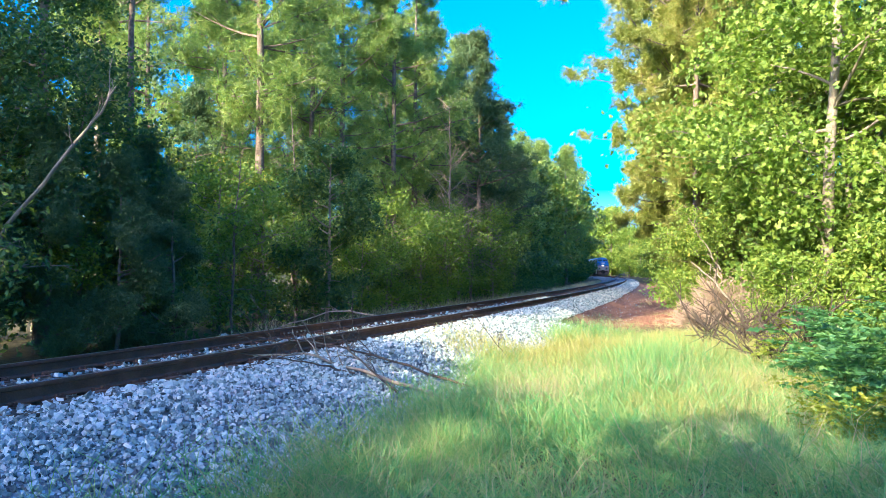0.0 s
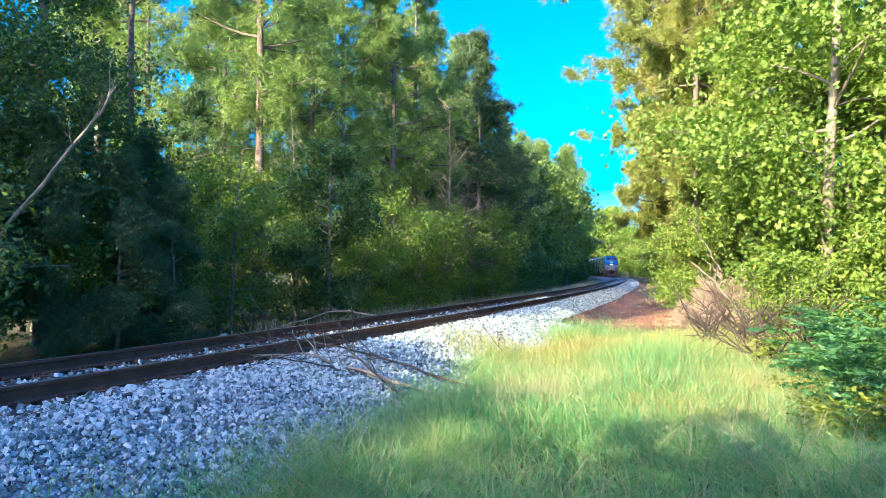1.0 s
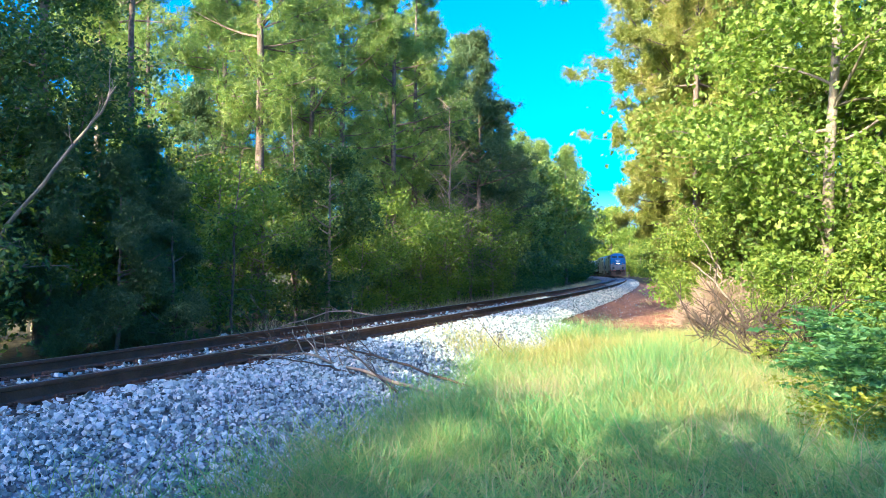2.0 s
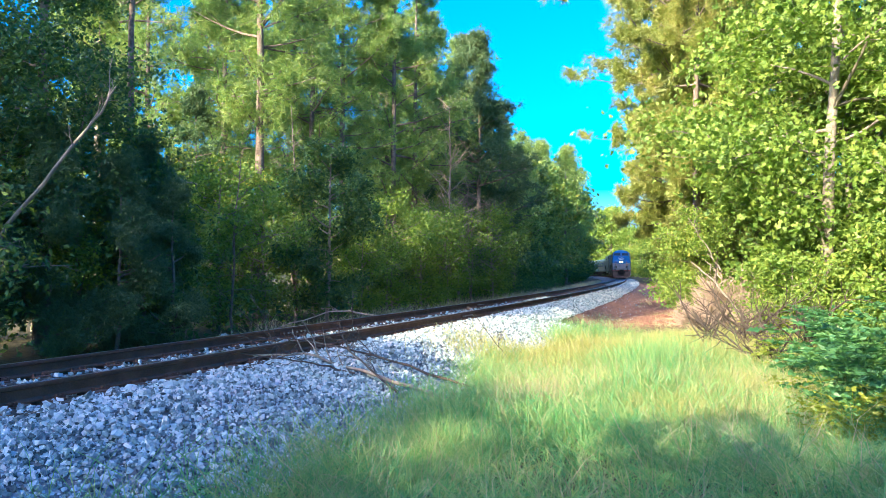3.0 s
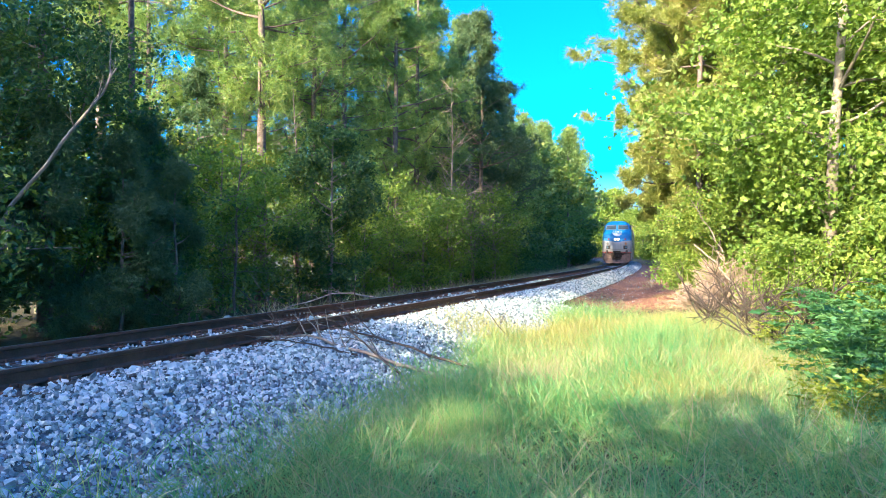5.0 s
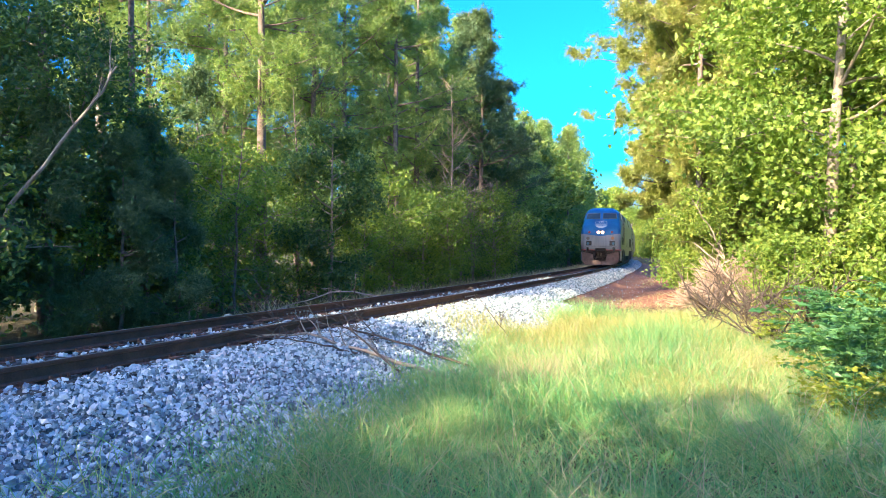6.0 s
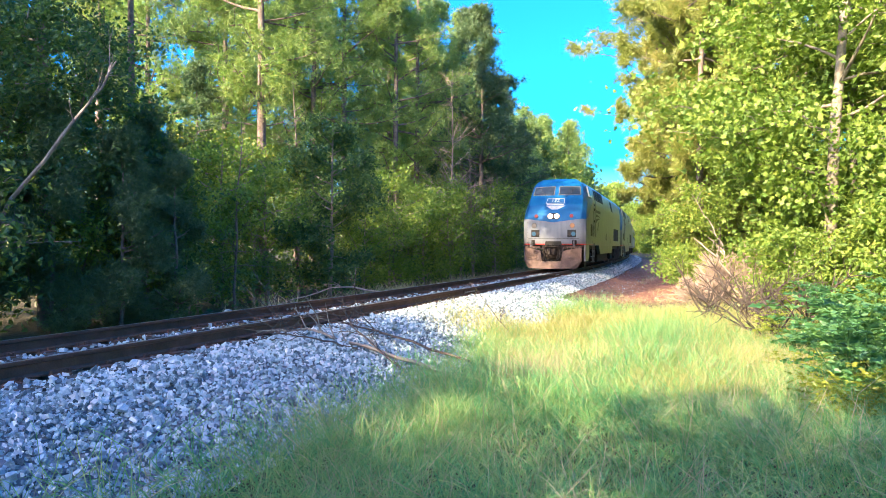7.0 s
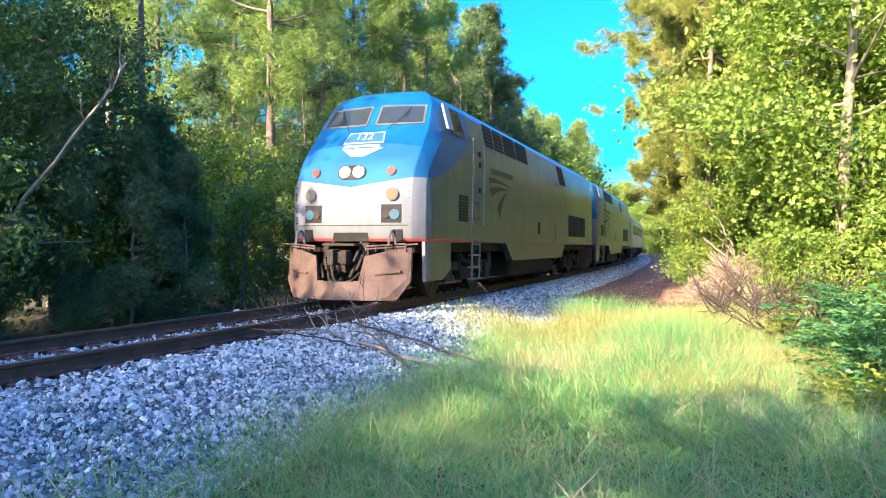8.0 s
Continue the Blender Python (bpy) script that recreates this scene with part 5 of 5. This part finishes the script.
    part("coupler_opening", nose_patch([(-0.4, 1.19), (0.4, 1.19), (0.37, 1.36), (-0.37, 1.36)], 0.01), BLACK, root)
    # coupler and plow
    bm = bmesh.new()
    box(bm, 0, 9.7, 0.86, 0.7, 0.8, 0.55, 0.04)
    box(bm, 0, 10.2, 0.88, 0.24, 0.6, 0.22, 0.03)
    box(bm, 0.1, 10.48, 0.88, 0.14, 0.3, 0.3, 0.04)
    box(bm, -0.12, 10.42, 0.88, 0.16, 0.24, 0.28, 0.05)
    box(bm, 0, 10.25, 1.12, 0.7, 0.5, 0.05, 0.015)
    part("coupler", bm, UNDER, root, "rust-brown knuckle coupler")
    for sg in (-1, 1):
        bm = bmesh.new()
        pts = [Vector((sg * 0.42, 10.15, 0.72 + 0.03 * sg)), Vector((sg * 0.25, 10.4, 0.45)), Vector((sg * 0.02, 10.5, 0.36)), Vector((-sg * 0.1, 10.52, 0.5))]
        for a, b in zip(pts, pts[1:]):
            rod(bm, a, b, 0.03, 8)
        part("air_hose", bm, BLACK, root)
        bm = bmesh.new()
        rows = []
        for v, y0, low, top in ((0.0, 10.62, 0.09, 0.42), (0.44, 10.54, 0.09, 0.44), (0.52, 10.52, 0.09, 0.9), (0.9, 10.4, 0.09, 1.0), (1.28, 10.22, 0.09, 1.07), (1.34, 10.18, 0.42, 1.07)):
            rows.append([bm.verts.new((sg * v, y0 - 0.10 + 0.16 * (1 - (w - 0.09) / 0.98) ** 2, w)) for w in (low, low + (top - low) * 0.4, top)])
        for a, b in zip(rows, rows[1:]):
            for i in range(2):
                bm.faces.new((a[i], b[i], b[i + 1], a[i + 1]))
        bmesh.ops.translate(bm, verts=[rows[4][0]], vec=(-sg * 0.16, 0.02, 0))
        g = bmesh.ops.extrude_face_region(bm, geom=list(bm.faces))
        bmesh.ops.translate(bm, verts=[v for v in g["geom"] if isinstance(v, bmesh.types.BMVert)], vec=(0, -0.06, 0))
        bmesh.ops.recalc_face_normals(bm, faces=bm.faces)
        part("plow_blade", bm, PLOW, root, "dusty brown snow plow blade")
        bm = bmesh.new()
        box(bm, sg * 0.95, 10.32, 0.6, 0.5, 0.06, 0.05, 0.01, Matrix.Rotation(-sg * 0.36, 4, "Z") @ Matrix.Rotation(-sg * 0.12, 4, "Y"))
        part("plow_rib", bm, PLOW, root)
        for k, (v, w) in enumerate(((0.3, 1.02), (0.36, 0.86), (0.22, 0.72), (0.44, 0.7))):
            bm = bmesh.new()
            rod(bm, (sg * v, 10.1, w + 0.16), (sg * (v + 0.04), 10.3, w), 0.035, 7)
            rod(bm, (sg * (v + 0.04), 10.3, w), (sg * (v - 0.04), 10.36, w - 0.22), 0.03, 7)
            part("brake_hose", bm, UNDER, root)
        bm = bmesh.new()
        box(bm, sg * 0.42, 10.05, 0.95, 0.16, 0.3, 0.42, 0.03)
        part("buffer_bracket", bm, UNDER, root)
        bm = bmesh.new()
        for w in (1.04, 1.09):
            rod(bm, (sg * 0.55, 10.42, w), (sg * 1.25, 10.16, w + 0.05), 0.018, 6)
        for k in range(5):
            v = 0.55 + 0.175 * k
            rod(bm, (sg * v, 10.42 - 0.065 * k, 1.0), (sg * v, 10.42 - 0.065 * k, 1.09 + 0.012 * k), 0.014, 5)
        part("step_rail", bm, PLOW, root, "dusty bent step rail")
        bm = bmesh.new()
        rod(bm, (sg * 1.22, 10.16, 1.12), (sg * 1.48, 10.12, 1.14), 0.016, 6)
        part("uncoupling_lever", bm, PLOW, root)
        # flank
        bm = bmesh.new()
        vs = [bm.verts.new((sg * x, 10.5 - u, w)) for x in (1.47, 1.40) for u, w in ((0.75, 1.19), (2.15, 1.19), (2.15, 0.62), (1.7, 0.42), (0.8, 0.42))]
        bm.faces.new(vs[:5])
        bm.faces.new(vs[9:4:-1])
        for i in range(5):
            bm.faces.new((vs[i], vs[(i + 1) % 5], vs[5 + (i + 1) % 5], vs[5 + i]))
        bmesh.ops.recalc_face_normals(bm, faces=bm.faces)
        part("corner_skirt", bm, PAINT, root)
        bm = bmesh.new()
        vs = [bm.verts.new((sg * x, 10.5 - u, w)) for x in (1.475, 1.3) for u, w in ((6.3, 1.19), (14.2, 1.19), (13.6, 0.72), (7.0, 0.72))]
        bm.faces.new(vs[:4])
        bm.faces.new(vs[7:3:-1])
        for i in range(4):
            bm.faces.new((vs[i], vs[(i + 1) % 4], vs[4 + (i + 1) % 4], vs[4 + i]))
        bmesh.ops.recalc_face_normals(bm, faces=bm.faces)
        part("tank_skirt", bm, PAINT, root)
        part("window_frame", side_plate(sg, 2.35, 3.2, 3.5, 4.07, 0.012, shift=-0.25), FRAME_GREY, root)
        part("cab_window", side_plate(sg, 2.45, 3.1, 3.55, 4.03, 0.02, shift=-0.25), GLASS_DARK, root)
        if sg < 0:
            bm = side_plate(sg, 1.95, 2.25, 3.55, 4.05, 0.08, 0.05, shift=-0.1)
            part("mirror", bm, WHITE, root, "pale side mirror panel")
        door = part("cab_door", side_plate(sg, 3.42, 4.12, 1.3, 3.6, 0.014), PAINT, root)
        part("door_window", side_plate(sg, 3.6, 3.95, 1.75, 2.15, 0.022), GLASS_DARK, door)
        for u in (3.36, 4.18):
            bm = bmesh.new()
            rod(bm, (sg * 1.54, 10.5 - u, 1.6), (sg * 1.54, 10.5 - u, 3.55), 0.02, 6)
            part("handrail", bm, STEP_STEEL, door)
        for w in (2.35, 2.95, 3.2):
            part("door_latch", side_plate(sg, 3.98, 4.08, w, w + 0.12, 0.03), BLACK, door)
        vent = part("side_vent", side_plate(sg, 2.6, 3.2, 1.65, 2.22, 0.01), BLACK, root, "dark louvred side vent")
        for k in range(8):
            part("slat", side_plate(sg, 2.62, 3.18, 1.68 + k * 0.067, 1.71 + k * 0.067, 0.025, 0.03), GREY_MARK, vent)
        for u0, u1 in ((4.65, 5.35), (5.5, 6.25), (6.4, 7.5), (7.65, 8.85)):
            g = part("roof_grille", side_plate(sg, u0, u1, 3.55, 4.09, 0.012), BLACK, root, "black slanted roof-side grille")
            if u0 < 6:
                for k in range(5):
                    part("slat", side_plate(sg, u0 + 0.03, u1 - 0.03, 3.6 + k * 0.1, 3.63 + k * 0.1, 0.025, 0.03), GREY_MARK, g)
        part("roof_grille", side_plate(sg, 13.4, 14.4, 3.35, 4.0, 0.012, shift=-0.2), BLACK, root)
        for u0 in (14.9, 16.1, 17.3):
            part("engine_grille", side_plate(sg, u0, u0 + 1.1, 1.5, 2.3, 0.012), BLACK, root, "black engine cooling grille")
        part("fuel_mark", side_plate(sg, 9.9, 10.2, 1.5, 1.88, 0.008), BLACK, root)
        for u in (12.5, 12.62, 19.2, 19.9):
            part("seam", side_plate(sg, u, u + 0.03, 1.3, 3.3, 0.006), GREY_MARK, root)
        word = part("wordmark_bar", side_plate(sg, 4.95, 6.9, 2.9, 3.04, 0.006), GREY_MARK, root, "dark grey lettering band")
        logo = new("flank_emblem")
        logo.parent = root
        tagged(logo, "grey emblem of three sweeping bars")
        for k, (u0, w0, u1, w1, u2, w2, wide) in enumerate(((4.75, 2.72, 5.6, 2.8, 6.85, 2.66, 0.22), (4.9, 2.42, 5.45, 2.62, 6.55, 2.6, 0.28), (5.6, 1.92, 5.75, 2.28, 6.3, 2.52, 0.34))):
            bm = bmesh.new()
            lo, hi = [], []
            for q in range(9):
                f = q / 8
                u = (1 - f) ** 2 * u0 + 2 * f * (1 - f) * u1 + f * f * u2
                w = (1 - f) ** 2 * w0 + 2 * f * (1 - f) * w1 + f * f * w2
                half = wide * (0.55 - 0.5 * f)
                lo.append(bm.verts.new((sg * 1.488, 10.5 - u - half * (0.3 + 0.5 * (k > 0)), w - half * 0.6)))
                hi.append(bm.verts.new((sg * 1.488, 10.5 - u + half * (0.3 + 0.5 * (k > 0)), w + half * 0.6)))
            for q in range(8):
                bm.faces.new((lo[q], hi[q], hi[q + 1], lo[q + 1]))
            part("emblem_bar", bm, GREY_MARK, logo)
        ladder = new("ladder")
        ladder.parent = root
        for u in (3.5, 4.05):
            bm = bmesh.new()
            rod(bm, (sg * 1.47, 10.5 - u, 0.32), (sg * 1.49, 10.5 - u, 1.3), 0.025, 6)
            part("stile", bm, STEP_STEEL, ladder)
        for w in (0.35, 0.62, 0.9, 1.15):
            bm = bmesh.new()
            box(bm, sg * 1.44, 10.5 - 3.78, w, 0.14, 0.56, 0.035, 0.006)
            part("rung", bm, STEP_STEEL, ladder)
        bm = bmesh.new()
        for k in range(9):
            rod(bm, (sg * 1.23, 9.975, 1.3 + k * 0.12), (sg * 1.25, 10.005, 1.3 + k * 0.12), 0.009, 6)
        part("rivet_row", bm, GREY_MARK, root)
    # under the floor and on the roof
    bm = bmesh.new()
    box(bm, 0, 0, 1.08, 2.5, 19.4, 0.2)
    part("underframe", bm, BLACK, root)
    bm = bmesh.new()
    box(bm, 0, 0.1, 0.62, 2.5, 5.6, 0.75, 0.12)
    part("fuel_tank", bm, UNDER, root)
    for y in (2.8, -3.4):
        bm = bmesh.new()
        rod(bm, (-1.15, y, 0.8), (1.15, y, 0.8), 0.22, 14)
        part("air_reservoir", bm, UNDER, root)
    for y, sx, sy, h in ((3.5, 1.2, 3.0, 0.1), (-1.0, 1.3, 2.4, 0.12), (-5.5, 1.4, 3.2, 0.12), (7.2, 0.5, 0.5, 0.08)):
        bm = bmesh.new()
        box(bm, 0, y, 4.47 + h / 4, sx, sy, h, 0.03)
        part("roof_hatch", bm, GREY_MARK, root)
    bm = bmesh.new()
    rod(bm, (0.3, 8.0, 4.42), (0.3, 8.0, 4.66), 0.015, 6)
    part("antenna", bm, BLACK, root)
    for y in (6.4, -6.4):
        truck(root, y, wheels)
    tagged(root, "silver and blue diesel locomotive with lit headlights on the rails" if lead else "silver and blue second locomotive coupled behind the first", "locomotive", "vehicles of the train")
    return root, wheels


def coach():
    root = new("passenger_coach")
    wheels = []
    bm = bmesh.new()
    outline = [(1.3, 1.0)] + [(1.5, 1.1 + 0.0)] + [(1.52 + (0.02 if k % 2 else 0), 1.2 + k * 0.06) for k in range(14)] + [(1.54, 2.1), (1.52, 2.95)] + \
              [(1.5 - (0.02 if k % 2 else 0), 3.0 + k * 0.06) for k in range(6)] + [(1.4, 3.5), (1.15, 3.75), (0.7, 3.87), (0.0, 3.9)]
    outline = outline + [(-x, z) for x, z in outline[-2::-1]]
    rings = [[bm.verts.new((x * k, y, 1.0 + (z - 1.0) * k if z > 2 else z)) for x, z in outline] for y, k in ((12.8, 0.97), (12.7, 1), (-12.7, 1), (-12.8, 0.97))]
    for a, b in zip(rings, rings[1:]):
        for i in range(len(outline) - 1):
            bm.faces.new((a[i], a[i + 1], b[i + 1], b[i]))
        bm.faces.new((a[-1], a[0], b[0], b[-1]))
    bm.faces.new(rings[0])
    bm.faces.new(rings[-1][::-1])
    bmesh.ops.recalc_face_normals(bm, faces=bm.faces)
    part("body", bm, COACH, root, "fluted stainless steel coach body")
    for sg in (-1, 1):
        bm = bmesh.new()
        box(bm, sg * 1.535, 0, 2.5, 0.03, 22.5, 0.75, 0.01)
        band = part("window_band", bm, BLUE, root, "blue window band")
        for k in range(14):
            bm = bmesh.new()
            box(bm, sg * 1.55, -10.1 + k * 1.55, 2.5, 0.03, 1.15, 0.55, 0.01)
            part("window", bm, GLASS_DARK, band)
        for y in (11.7, -11.7):
            bm = bmesh.new()
            box(bm, sg * 1.54, y, 2.15, 0.04, 0.85, 2.0, 0.02)
            part("door", bm, COACH, root)
    bm = bmesh.new()
    box(bm, 0, 0, 0.8, 2.3, 12, 0.5, 0.06)
    part("underfloor_box", bm, UNDER, root)
    bm = bmesh.new()
    box(bm, 0, 0, 2.3, 0.9, 26.1, 2.2, 0.05)
    part("vestibule", bm, BLACK, root)
    for y in (9.0, -9.0):
        truck(root, y, wheels, base=1.25, r=0.46)
    tagged(root, "stainless steel passenger coach with a blue window band", "coach", "vehicles of the train")
    return root, wheels


LOCO, LOCO_WHEELS = locomotive(True)
LOCO_B, LOCO_B_WHEELS = locomotive(False)
COACH_A, _ = coach()
COACH_B = copy_thing(COACH_A, Matrix.Identity(4))
SPEED = 20.5


def motions():
    def front(t):
        return 13.5 + SPEED * (8.0 - t)
    for ob, behind, length, pivot in ((LOCO, 0.0, 21.0, 6.4), (LOCO_B, 21.0, 21.0, 6.4), (COACH_A, 42.0, 26.0, 9.0), (COACH_B, 68.0, 26.0, 9.0)):
        rows = []
        for k in range(33):
            t = k * 0.25
            mid = front(t) + behind + length / 2
            ax, ay, _ = track(mid - pivot)
            bx, by, _ = track(mid + pivot)
            yaw = math.degrees(math.atan2(-(ax - bx), ay - by))
            rows.append((t, pose((ax + bx) / 2, (ay + by) / 2, 0, 0, -0.3, yaw)))
        walk(ob, rows)
    for ws, y, r in LOCO_WHEELS + LOCO_B_WHEELS:
        walk(ws, [(k / 30, pose(0, y, r, -math.degrees(SPEED * k / 30 / r), 0, 0)) for k in range(241)])


motions()
